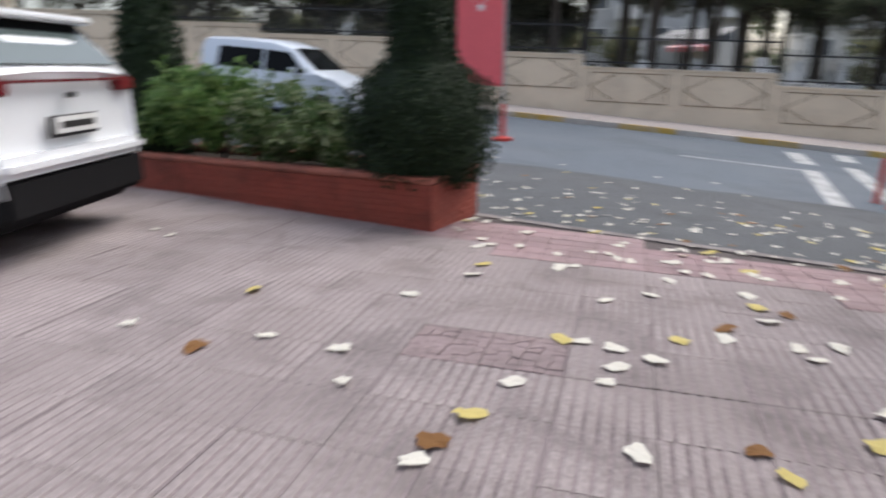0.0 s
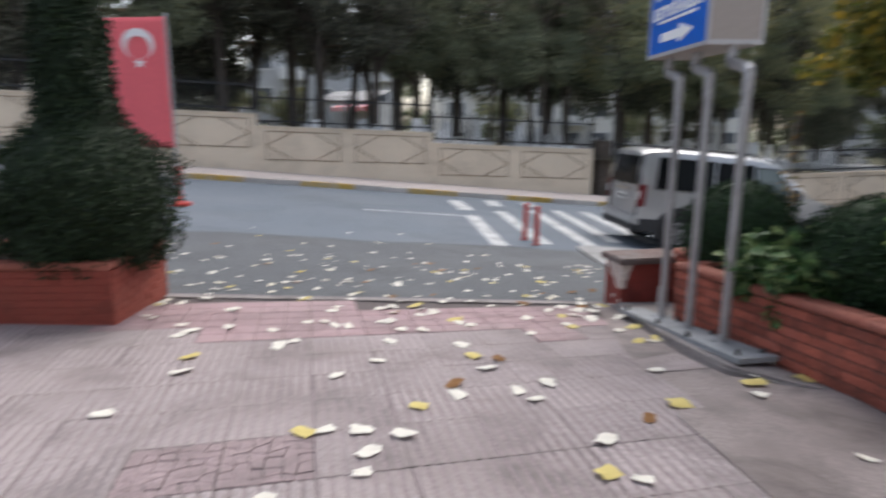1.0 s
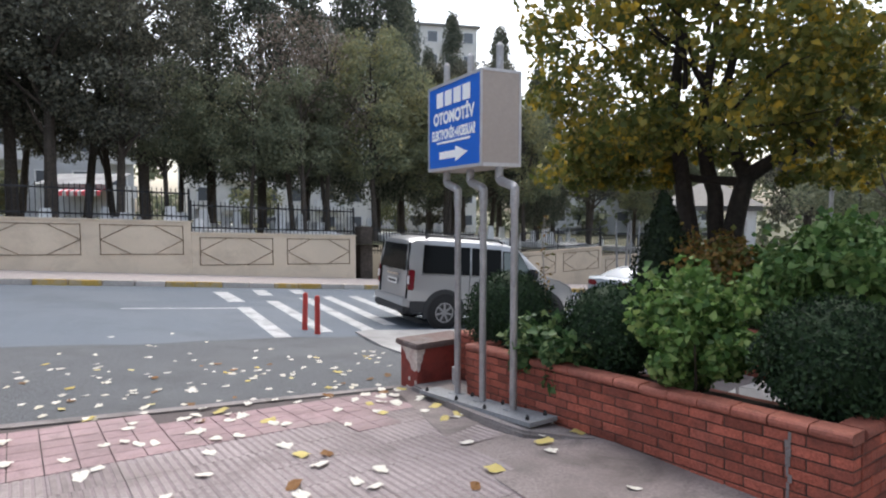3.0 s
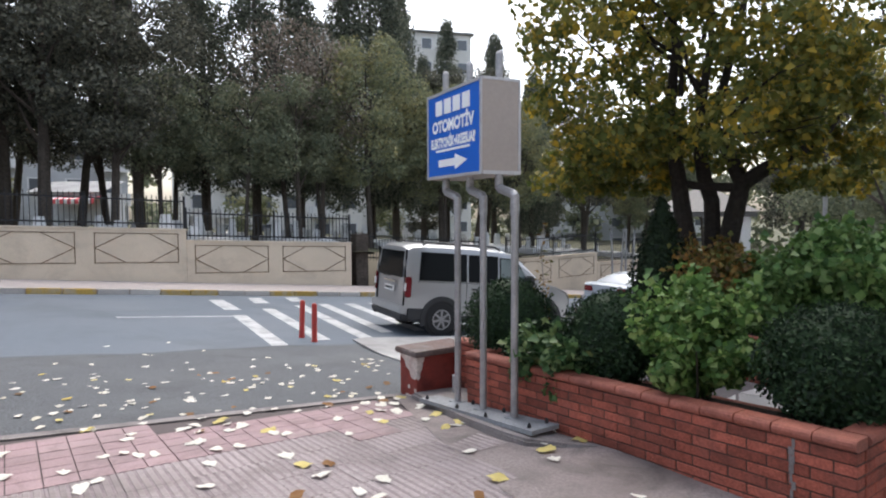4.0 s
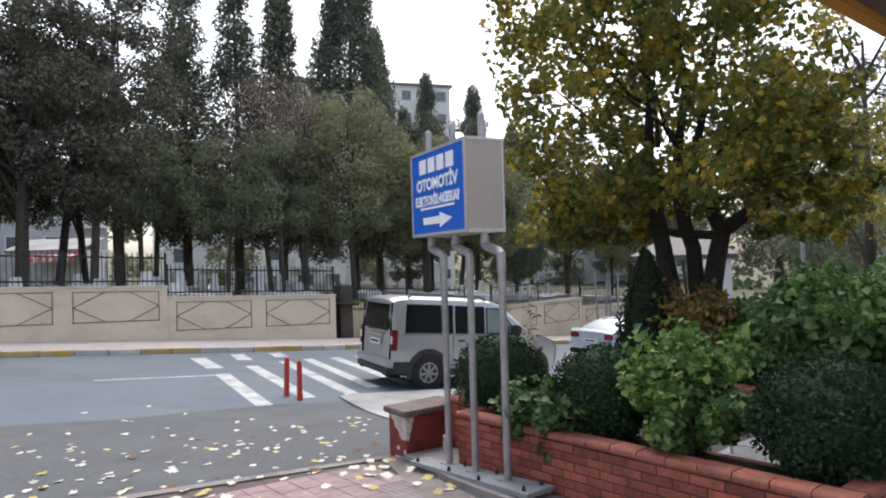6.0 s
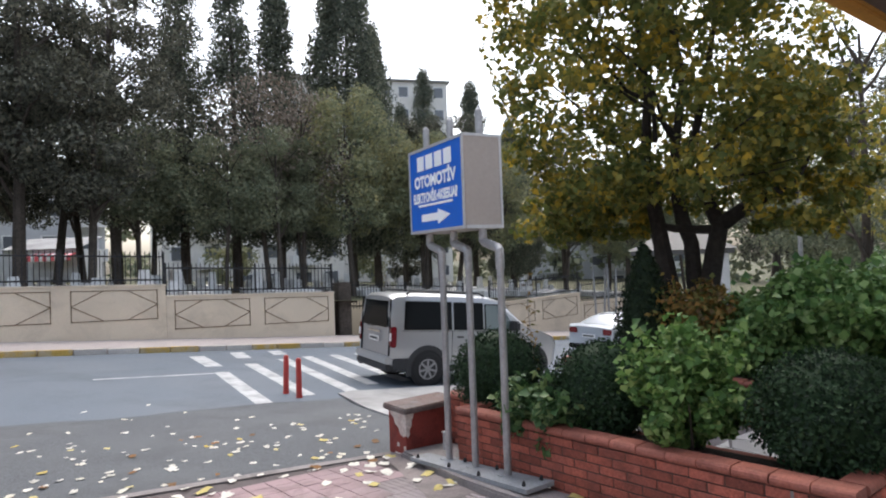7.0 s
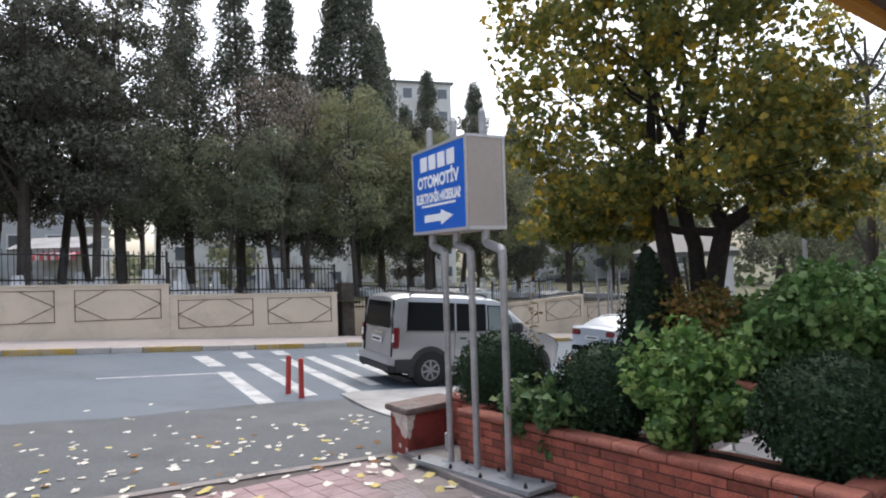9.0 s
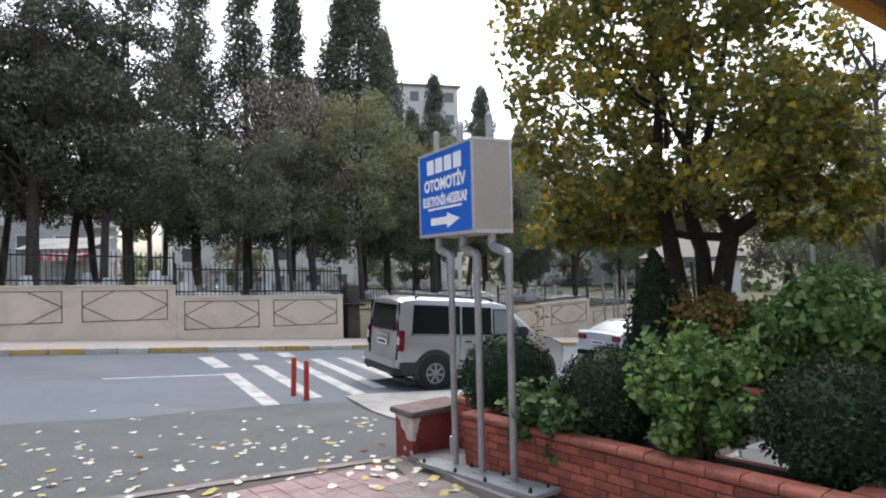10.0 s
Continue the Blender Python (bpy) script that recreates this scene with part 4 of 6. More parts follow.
    part("lamp_lens", boxed(-0.020, 0.0, side * 0.862 - 0.034, side * 0.862 + 0.034, 0.93, 1.09, 0.004), LAMP_CLEAR, lamp, "clear lens")
    part("door_mirror", boxed(2.86, 3.02, side * W - (0.02 if side > 0 else 0.22), side * W + (0.22 if side > 0 else 0.02), 1.14, 1.36, 0.035), PLASTIC, van)
    part("gate_seam", boxed(-0.006, 0.03, side * 0.77 - 0.004, side * 0.77 + 0.004, 0.60, 1.78), SEAM, van, "dark tailgate seam")
pane(van, [(-0.010, 0.67, 1.19), (-0.010, -0.67, 1.19), (0.026, -0.62, 1.73), (0.026, 0.62, 1.73)], GLASS, "rear_window", "dark rear window", 0.014)
part("wiper", boxed(-0.035, -0.02, -0.05, 0.42, 1.17, 1.185, 0.004), SEAM, van, "black wiper")
part("rear_bumper", boxed(-0.09, 0.22, -W + 0.02, W - 0.02, 0.46, 0.62, 0.03), SILVER, van, "silver upper bumper")
part("bumper_skirt", boxed(-0.07, 0.22, -W + 0.03, W - 0.03, 0.31, 0.47, 0.03), PLASTIC, van, "dark grey lower bumper")
part("tail_trim", boxed(-0.03, 0.01, -0.34, 0.30, 1.06, 1.105, 0.006), CHROME, van, "chrome tailgate strip")
part("tow_hook", tube(bmesh.new(), [(-0.02, 0.45, 0.34), (-0.12, 0.45, 0.33), (-0.16, 0.45, 0.36)], [0.02, 0.02, 0.02], 8), IRON, van, "dark tow hook")
number_plate(van, -0.016, -0.02, 0.93)
pane(van, [(2.76, -0.66, 1.755), (2.76, 0.66, 1.755), (3.33, 0.74, 1.25), (3.33, -0.74, 1.25)], GLASS_PALE, "windscreen", "windscreen")


def small_car(name, m, label, category, paint, length, half_w, sections, belt_z, windows, rear_glass, lamps, plate_z, wheel_x, r=0.31, front_glass=None, bumper=None):
    ob = tagged(empty(name, m), label, category)
    car_body(ob, length, half_w, sections, lambda x: belt_z, paint, 0.15)
    for side in (-1, 1):
        for q in windows:
            pts = [(x, side * (half_w * (0.992 if z < belt_z + 0.06 else 1.0) - 0.15 * max(0.0, min(1.0, (z - belt_z) / 0.65)) + 0.012), z) for x, z in q]
            pane(ob, pts if side < 0 else pts[::-1], GLASS)
        for wx in wheel_x:
            # the arch has no hollow; a black disc gives its shade
            part("arch_shadow", tube(bmesh.new(), [(wx, side * (half_w - 0.03), r + 0.02), (wx, side * (half_w + 0.004), r + 0.02)], [r + 0.05, r + 0.05], 24), RUBBER, ob, "black disc standing for the shade in the wheel arch")
            wheel(ob, wx, side * (half_w - 0.085), r, 0.2, side)
        part("door_mirror", boxed(length * 0.62, length * 0.62 + 0.12, side * (half_w + 0.01), side * (half_w + 0.18), belt_z + 0.02, belt_z + 0.17, 0.03), paint, ob)
        for (x0, x1, y0, y1, z0, z1) in lamps:
            a, b = sorted((side * y0, side * y1))
            part("tail_lamp", boxed(x0, x1, a, b, z0, z1, 0.015), LAMP_RED, ob, "red tail lamp")
    pane(ob, rear_glass, GLASS_PALE if paint is WHITE_PAINT else GLASS, "rear_window", "rear window")
    if front_glass:
        pane(ob, front_glass, GLASS, "windscreen", "windscreen")
    if bumper:
        part("rear_bumper", boxed(*bumper, 0.04), BUMPER_BLACK, ob, "black lower bumper")
    number_plate(ob, sections[1][0] - 0.02, 0, plate_z)
    return ob


SEDAN = [(0.05, 0.40, 0.85, 0.85), (0.0, 0.34, 0.98, 0.93), (0.08, 0.26, 1.06, 0.97), (0.5, 0.22, 1.09, 1.0), (0.95, 0.2, 1.30, 1.0), (1.35, 0.2, 1.43, 1.0), (2.2, 0.2, 1.46, 1.0), (2.75, 0.2, 1.40, 1.0), (3.4, 0.2, 1.06, 1.0), (4.0, 0.22, 0.93, 0.98), (4.4, 0.26, 0.78, 0.9), (4.53, 0.34, 0.62, 0.8)]
small_car("white_sedan", pose(16.08, 11.78, street_z(16.08), 0, math.degrees(math.atan(0.087)), -2), "white saloon car parked beyond the planter", "car", SEDAN_PAINT, 4.53, 0.88, SEDAN, 0.96,
          [[(0.75, 0.99), (1.6, 0.99), (1.6, 1.36), (1.25, 1.36)], [(1.68, 0.99), (2.6, 0.99), (2.5, 1.38), (1.68, 1.38)]],
          [(0.56, 0.60, 1.115), (0.56, -0.60, 1.115), (1.22, -0.52, 1.405), (1.22, 0.52, 1.405)], [(-0.01, 0.14, 0.52, 0.83, 0.78, 0.95)], 0.72, (0.95, 3.55), bumper=(-0.06, 0.2, -0.82, 0.82, 0.3, 0.45))
SUV = [(0.06, 0.45, 1.15, 0.88), (0.0, 0.40, 1.20, 0.95), (0.04, 0.32, 1.24, 0.98), (0.18, 0.25, 1.42, 1.0), (0.42, 0.22, 1.60, 1.0), (0.75, 0.2, 1.64, 1.0), (1.8, 0.2, 1.66, 1.0), (2.6, 0.2, 1.58, 1.0), (3.3, 0.2, 1.14, 1.0), (4.0, 0.22, 1.02, 0.98), (4.4, 0.28, 0.82, 0.9), (4.48, 0.36, 0.7, 0.82)]
suv = small_car("white_suv", pose(-2.30, 3.02, 0.03, 0, 0, 194), "white sport utility car with red lamp strip on the forecourt", "car", WHITE_PAINT, 4.48, 0.925, SUV, 1.06,
          [[(0.55, 1.10), (1.6, 1.10), (1.6, 1.50), (0.8, 1.50)], [(1.7, 1.10), (2.8, 1.10), (2.5, 1.50), (1.7, 1.52)]],
          [(0.03, 0.74, 1.27), (0.03, -0.74, 1.27), (0.30, -0.64, 1.55), (0.30, 0.64, 1.55)], [(-0.02, 0.2, 0.66, 0.905, 1.07, 1.175)], 0.86, (0.95, 3.6), 0.345, bumper=(-0.03, 0.30, -0.885, 0.885, 0.27, 0.575))
part("underbody", boxed(0.16, 4.2, -0.85, 0.85, 0.19, 0.37, 0.02), BUMPER_BLACK, suv, "black underbody")
suv.scale = (1.0, 1.0, 1.07)
# dark pane laid over the glass as the shadow of the spoiler
pane(suv, [(0.215, 0.70, 1.46), (0.215, -0.70, 1.46), (0.32, -0.68, 1.575), (0.32, 0.68, 1.575)], GLASS, "spoiler_shade", "dark band standing for the spoiler's shade on the rear window")
part("lamp_strip", boxed(-0.022, 0.02, -0.67, 0.67, 1.15, 1.17, 0.006), LAMP_RED, suv, "thin red lamp strip")
part("spoiler", boxed(0.17, 0.75, -0.72, 0.72, 1.565, 1.625, 0.02), WHITE_PAINT, suv, "white roof spoiler")
part("badge", boxed(-0.016, 0.0, -0.07, 0.07, 1.04, 1.08, 0.008), PLASTIC, suv, "dark oval badge")
part("bumper_lip", boxed(-0.07, 0.14, -0.90, 0.90, 0.56, 0.70, 0.05), WHITE_PAINT, suv)
part("plate_recess", boxed(-0.006, 0.01, -0.31, 0.31, 0.775, 0.925, 0.01), PLASTIC, suv, "dark plate recess")
MINI = [(0.02, 0.40, 1.55, 0.92), (0.0, 0.36, 1.6, 0.96), (0.1, 0.28, 1.69, 1.0), (0.8, 0.24, 1.72, 1.0), (1.8, 0.24, 1.72, 1.0), (2.3, 0.24, 1.62, 1.0), (2.95, 0.24, 1.14, 1.0), (3.4, 0.24, 1.02, 0.98), (3.75, 0.28, 0.85, 0.9), (3.85, 0.36, 0.7, 0.82)]
# a silver-white hatchback; the blue of its paint stands for reflected sky
small_car("silver_hatchback", pose(-7.9, 12.6, street_z(-6.4), 0, math.degrees(math.atan(0.087)), 0), "silver-white hatchback on the street, sky reflections tinted into its paint", "van", SILVER_SKY, 3.85, 0.85, MINI, 1.04,
          [[(0.45, 1.08), (1.62, 1.08), (1.62, 1.52), (0.5, 1.52)], [(1.7, 1.08), (2.72, 1.08), (2.3, 1.50), (1.7, 1.52)]],
          [(-0.012, 0.6, 1.1), (-0.012, -0.6, 1.1), (0.02, -0.55, 1.5), (0.02, 0.55, 1.5)], [(-0.02, 0.1, 0.66, 0.82, 0.8, 1.1)], 0.7, (0.7, 3.1),
          front_glass=[(2.36, -0.60, 1.60), (2.36, 0.60, 1.60), (2.93, 0.70, 1.185), (2.93, -0.70, 1.185)])


# ---- trees ----
def limb(bm, start, direction, length, r0, rng, steps=5, bend=0.25, lift_=0.1):
    p, d = Vector(start), Vector(direction).normalized()
    pts, rad = [p.copy()], [r0]
    for i in range(steps):
        d = (d + Vector(rng.normal(size=3)) * bend * 0.4 + Vector((0, 0, lift_))).normalized()
        p = p + d * length / steps
        pts.append(p.copy())
        rad.append(r0 * (1 - 0.85 * (i + 1) / steps))
    tube(bm, pts, rad, 7)
    return pts


def clump_cloud(rng, centres, radii, per, size, flat=1.0):
    """Leaves gathered on the shells of clumps, so that gaps stay between them."""
    at, face, sz = [], [], []
    for c, r in zip(centres, radii):
        d = rng.normal(size=(per, 3))
        d /= np.linalg.norm(d, axis=1, keepdims=True)
        rr = r * rng.uniform(0.35, 1.08, size=(per, 1)) ** 0.6
        at.append(np.array(c) + d * rr * np.array([1, 1, flat]))
        face.append(d + rng.normal(size=(per, 3)) * 0.6 + np.array([0, 0, 0.35]))
        sz.append(size * rng.uniform(0.6, 1.35, size=per))
    return np.concatenate(at), np.concatenate(face), np.concatenate(sz)


def cypress_tree(seed, h, r, label, bare=2.2, clumps=240, per=90, size=0.135, taper=0.62):
    rng = np.random.default_rng(seed)
    ob = tagged(empty("cypress_tree"), label, "tree", "cemetery trees")
    bm = bmesh.new()
    tube(bm, [(0, 0, -0.3), (0, 0, 0.3), (0.05, 0, h * 0.5), (0, 0, h * 0.96)], [0.26, 0.19, 0.10, 0.02], 9)
    part("trunk", bm, BARK, ob)
    cs, rs = [], []
    for i in range(clumps):
        t = rng.uniform(0, 1) ** 1.15
        z = bare + (h - bare) * t
        prof = r * min(1.0, (t + 0.06) / 0.16) ** 0.5 * (1 - t) ** taper * (1.12 if t < 0.6 else 1.0)
        a = rng.uniform(0, 2 * math.pi)
        q = prof * rng.uniform(0.55, 1.08)
        cs.append((q * math.cos(a), q * math.sin(a), z))
        rs.append(0.36 + 0.22 * rng.uniform() * (1 - t))
    a, f, s = clump_cloud(rng, cs, rs, per, size, 1.5)
    f = f * np.array([1, 1, 0.5])
    leaf_cloud("crown", a, f, s, CYPRESS, ob, "dense dark cypress foliage", rng=rng, ratio=0.5)
    return ob


def spread_tree(seed, h, trunk_h, r, label, mat_, clumps=60, per=90, size=0.2, trunk_r=0.2, fork=1, flat=0.75, fill=1.0, bark=BARK, clump_r=0.75):
    rng = np.random.default_rng(seed)
    ob = tagged(empty("broad_tree" if mat_ is not PINE else "pine_tree"), label, "tree", "cemetery trees")
    bm = bmesh.new()
    sway = rng.normal(size=2) * 0.35
    for k in range(fork):
        o = Vector((0.12 * math.cos(2.1 * k), 0.12 * math.sin(2.1 * k), 0)) * (fork > 1)
        tube(bm, [(o.x, o.y, -0.3), (o.x, o.y, 0.2), (o.x * 2 + sway[0] * 0.5, o.y * 2 + sway[1] * 0.5, trunk_h * 0.7), (o.x * 3 + sway[0], o.y * 3 + sway[1], trunk_h * 1.25), (sway[0], sway[1], h * 0.88)], [trunk_r * 1.3, trunk_r, trunk_r * 0.85, trunk_r * 0.65, 0.03], 9)
    part("trunk", bm, bark, ob)
    cs, rs = [], []
    for i in range(clumps):
        t = rng.uniform()
        z = trunk_h + (h - trunk_h) * t
        prof = r * math.sin(math.pi * (0.14 + 0.80 * t)) ** 0.7
        a = rng.uniform(0, 2 * math.pi)
        q = prof * rng.uniform(0.15, 1.05) ** 0.6
        cs.append((q * math.cos(a) + sway[0], q * math.sin(a) + sway[1], z + rng.normal() * 0.2))
        rs.append(clump_r * rng.uniform(0.65, 1.25))
    for k in range(9):
        c = cs[k * len(cs) // 9]
        bm = bmesh.new()
        z0 = max(trunk_h * 0.75, c[2] - 1.6)
        limb(bm, (sway[0] * 0.8, sway[1] * 0.8, z0), Vector(c) - Vector((sway[0], sway[1], z0)), (Vector(c) - Vector((sway[0], sway[1], z0))).length, trunk_r * 0.4, rng)
        part("limb", bm, bark, ob)
    a, f, s = clump_cloud(rng, cs, rs, per, size, flat)
    leaf_cloud("crown", a, f, s, mat_, ob, "uneven leafy crown", rng=rng)
    return ob


cyp = [cypress_tree(11, 13.0, 1.25, "tall dark columnar cypress with a pointed top"), cypress_tree(12, 12.0, 1.1, "slim dark columnar cypress"), cypress_tree(13, 14.0, 2.0, "broad dark cypress with a blunt dense crown", 1.8, 460, 90, 0.145, 0.5)]
pines = [spread_tree(21, 12.5, 4.2, 3.4, "dark spreading pine with bare lower trunk", PINE, 64, 200, 0.145, 0.22, clump_r=0.80), spread_tree(22, 11.5, 4.0, 3.0, "dark leafy cemetery tree with a leaning trunk", PINE, 56, 200, 0.145, 0.18, clump_r=0.76), spread_tree(23, 14.5, 4.8, 3.6, "tall dark pine with ragged crown", PINE, 60, 200, 0.145, 0.25, clump_r=0.80)]
pines.append(spread_tree(24, 11.0, 1.9, 3.2, "dark dense cemetery tree with low boughs", PINE, 90, 150, 0.165, 0.2, clump_r=0.8))
broad = [spread_tree(31, 9.4, 3.0, 2.9, "olive-green broadleaf tree turning yellow at the top", BROADLEAF, 85, 190, 0.14, 0.14), spread_tree(32, 8.2, 3.7, 2.4, "grey-green young broadleaf tree behind the wall", DARKLEAF, 60, 170, 0.135, 0.11)]
russet = spread_tree(41, 10.0, 4.4, 2.0, "half-bare russet tree among the cypresses", RUSSET, 44, 60, 0.13, 0.12)


def place(ob, x, y, yaw=0.0, s=1.0, first=False):
    m = Matrix.Translation((x, y, yard_z(x, y) if y > 20 else ground_z(x, y))) @ pose(0, 0, 0, 0, 0, yaw) @ Matrix.Diagonal((s, s, s, 1))
    if first:
        ob.matrix_basis = m
        return ob
    c = copy_thing(ob, m)
    c.scale = (s, s, s)
    return c


place(cyp[0], 11.5, 29.9, 0, 1.28, True)
place(cyp[1], 13.85, 30.0, 40, 1.36, True)
place(cyp[2], 18.0, 29.9, 10, 1.40, True)
place(pines[0], 2.3, 25.0, 0, 1.0, True)
place(pines[1], 4.5, 25.1, 60, 0.88, True)
place(pines[2], 5.8, 27.7, 100, 0.95, True)
place(pines[3], -8.6, 25.0, 10, 1.0, True)
place(broad[0], 15.1, 24.7, 0, 1.0, True)
place(broad[1], 11.2, 23.6, 50, 0.84, True)
place(russet, 11.6, 26.0, 0, 1.0, True)
for k, x, y, yaw, s in ((1, 20.27, 30.96, 90, 1.3), (0, 9.5, 31.6, 70, 1.3), (0, 30.7, 40.2, 0, 1.35), (1, 39.1, 44.2, 200, 1.6), (1, 28.6, 40.5, 0, 1.2), (2, 27.5, 27.0, 0, 0.72), (0, 30.5, 30.0, 30, 0.9), (2, -3, 33, 90, 0.9), (0, -9, 30, 0, 1.0), (1, -14, 31, 60, 1.0), (0, 36, 34, 60, 1.0), (2, 40, 40, 60, 0.9)):
    place(cyp[k], x, y, yaw, s)
for k, x, y, yaw, s in ((0, -1.4, 25.5, 30, 1.0), (3, -4.8, 27.5, 80, 1.0), (3, -13.0, 27, 200, 1.0), (3, -16.8, 24.6, 120, 1.0), (3, -21, 28, 30, 1.0), (3, -26, 26, 0, 1.0), (3, -31, 27, 90, 1.0), (3, -2.4, 33, 140, 1.0), (0, 5.2, 33.0, 50, 0.85), (2, 6.3, 31.0, 20, 0.88), (1, 8.4, 33.5, 200, 0.85), (0, 2.5, 31.0, 0, 0.9), (3, -10.5, 33, 300, 1.05), (0, 1.6, 38, 300, 0.9), (1, 9.0, 40, 30, 0.9), (1, 17.5, 39, 130, 0.9), (1, 3.9, 30.5, 170, 1.05), (2, 1.2, 28.0, 60, 0.95), (1, -0.6, 29.5, 200, 1.1), (1, -4, 35, 0, 1.1), (1, 19.5, 25.2, 200, 0.8), (1, 22.8, 26.5, 90, 0.85), (0, 26.5, 33, 0, 0.85), (1, 29.5, 24.5, 40, 0.8), (2, 34.0, 28.5, 140, 0.8), (0, 38, 26, 10, 0.8), (1, 42, 31, 10, 0.9), (0, 33, 38, 200, 0.9)):
    place(pines[k], x, y, yaw, s)
for k, x, y, yaw, s in ((1, 9.2, 24.5, 0, 0.78), (0, 19.2, 24.5, 120, 0.85), (1, 6.4, 26.6, 220, 0.85), (0, 24.0, 24.2, 30, 0.85), (1, 13.0, 25.5, 80, 0.85), (1, -3.4, 23.2, 20, 0.9), (0, -10.5, 23.4, 10, 0.8), (0, 34.5, 23.8, 200, 0.85), (1, 39.0, 22.5, 100, 1.0)):
    place(broad[k], x, y, yaw, s)
for x, y, yaw in ((12.9, 25.2, 90),):
    place(russet, x, y, yaw, 0.95)

# the autumn tree behind the planter, on three dark trunks
lime = tagged(empty("autumn_tree", pose(8.75, 3.85, 0.30)), "three-trunked tree with green and yellow autumn leaves", "tree")
rng = np.random.default_rng(5)
lat = lambda L, h, d=0.0: (-0.51 * L + 0.858 * d, 0.86 * L + 0.513 * d, h)
TRUNKS = (([lat(0.17, -0.2), lat(0.22, 0.6), lat(0.33, 1.3), lat(0.40, 1.8), lat(0.52, 2.6), lat(0.46, 3.6), lat(0.6, 5.0)], (0.17, 0.155, 0.135, 0.12, 0.09, 0.06, 0.025)),
          ([lat(-0.02, -0.2, 0.1), lat(-0.06, 0.6, 0.1), lat(-0.02, 1.5, 0.1), lat(0.08, 1.82, 0.05), lat(0.18, 2.4), lat(0.02, 3.6), lat(0.1, 4.8)], (0.14, 0.13, 0.115, 0.11, 0.08, 0.05, 0.02)),
          ([lat(-0.14, -0.2), lat(-0.19, 0.7), lat(-0.29, 1.3), lat(-0.38, 1.72), lat(-0.72, 1.95, -0.1), lat(-1.0, 2.08, -0.2), lat(-1.25, 2.22, -0.3), lat(-1.4, 2.5, -0.3)], (0.16, 0.15, 0.14, 0.135, 0.095, 0.07, 0.045, 0.015)),
          ([lat(0.38, 1.75), lat(0.18, 1.70), lat(-0.05, 1.68), lat(-0.34, 1.66)], (0.055, 0.06, 0.065, 0.075)),
          ([lat(-0.38, 1.70), lat(-0.22, 2.1), lat(-0.02, 2.5), lat(-0.25, 3.5), lat(-0.5, 4.8)], (0.11, 0.10, 0.08, 0.05, 0.02)))
for pts, rad in TRUNKS:
    part("trunk", tube(bmesh.new(), pts, [q * 0.87 for q in rad], 10), BARK_BLACK, lime, "dark damp trunk")
cs, rs = [], []
for i in range(430):
    t = rng.uniform()
    z = 2.05 + 5.4 * t
    prof = 2.25 * math.sin(math.pi * (0.24 + 0.68 * t)) ** 0.8
    a = rng.uniform(0, 2 * math.pi)
    q = prof * rng.uniform(0.05, 1.0) ** 0.55
    cs.append((q * math.cos(a) - 0.32, q * math.sin(a) + 0.10, z))
    rs.append(rng.uniform(0.2, 0.44))
for i in range(26):
    c = Vector(cs[i * 16])
    st = Vector(lat(rng.uniform(-0.2, 0.5), max(2.3, c.z - rng.uniform(0.5, 1.8)), rng.uniform(-0.15, 0.15)))
    bm = bmesh.new()
    limb(bm, st, c - st, (c - st).length, 0.034, rng, 5, 0.35, 0.05)
    part("limb", bm, BARK_BLACK, lime)
for i in range(30):
    L = rng.uniform(-2.3, -0.7)
    cs.append(lat(L, 2.45 + 0.35 * (-L - 0.9) + rng.uniform(-0.25, 1.0), rng.uniform(-0.8, 0.6)))
    rs.append(rng.uniform(0.18, 0.36))
for i in range(70):
    L = rng.uniform(0.55, 2.1) if i < 44 else rng.uniform(-2.0, -0.7)
    cs.append(lat(L, rng.uniform(1.65, 2.5), rng.uniform(-0.9, 0.9)))
    rs.append(rng.uniform(0.12, 0.26))
kept = [(c, r) for c, r in zip(cs, rs) if 0.86 * c[1] - 0.51 * c[0] > (-1.75 if c[2] > 2.9 else -2.1)]
a, f, s = clump_cloud(rng, [c for c, r in kept], [r for c, r in kept], 80, 0.092, 0.8)
leaf_cloud("crown", a, f, s, AUTUMN, lime, "green leaves turning yellow", rng=rng, ratio=0.85)


yellowing_tree = spread_tree(51, 9.0, 3.2, 2.3, "sparse yellowing tree down the street", YELLOWING, 46, 70, 0.13, 0.13, clump_r=0.55)
place(yellowing_tree, 18.4, 5.1, 0, 1.0, True)
place(yellowing_tree, 22.5, 2.4, 130, 0.95)


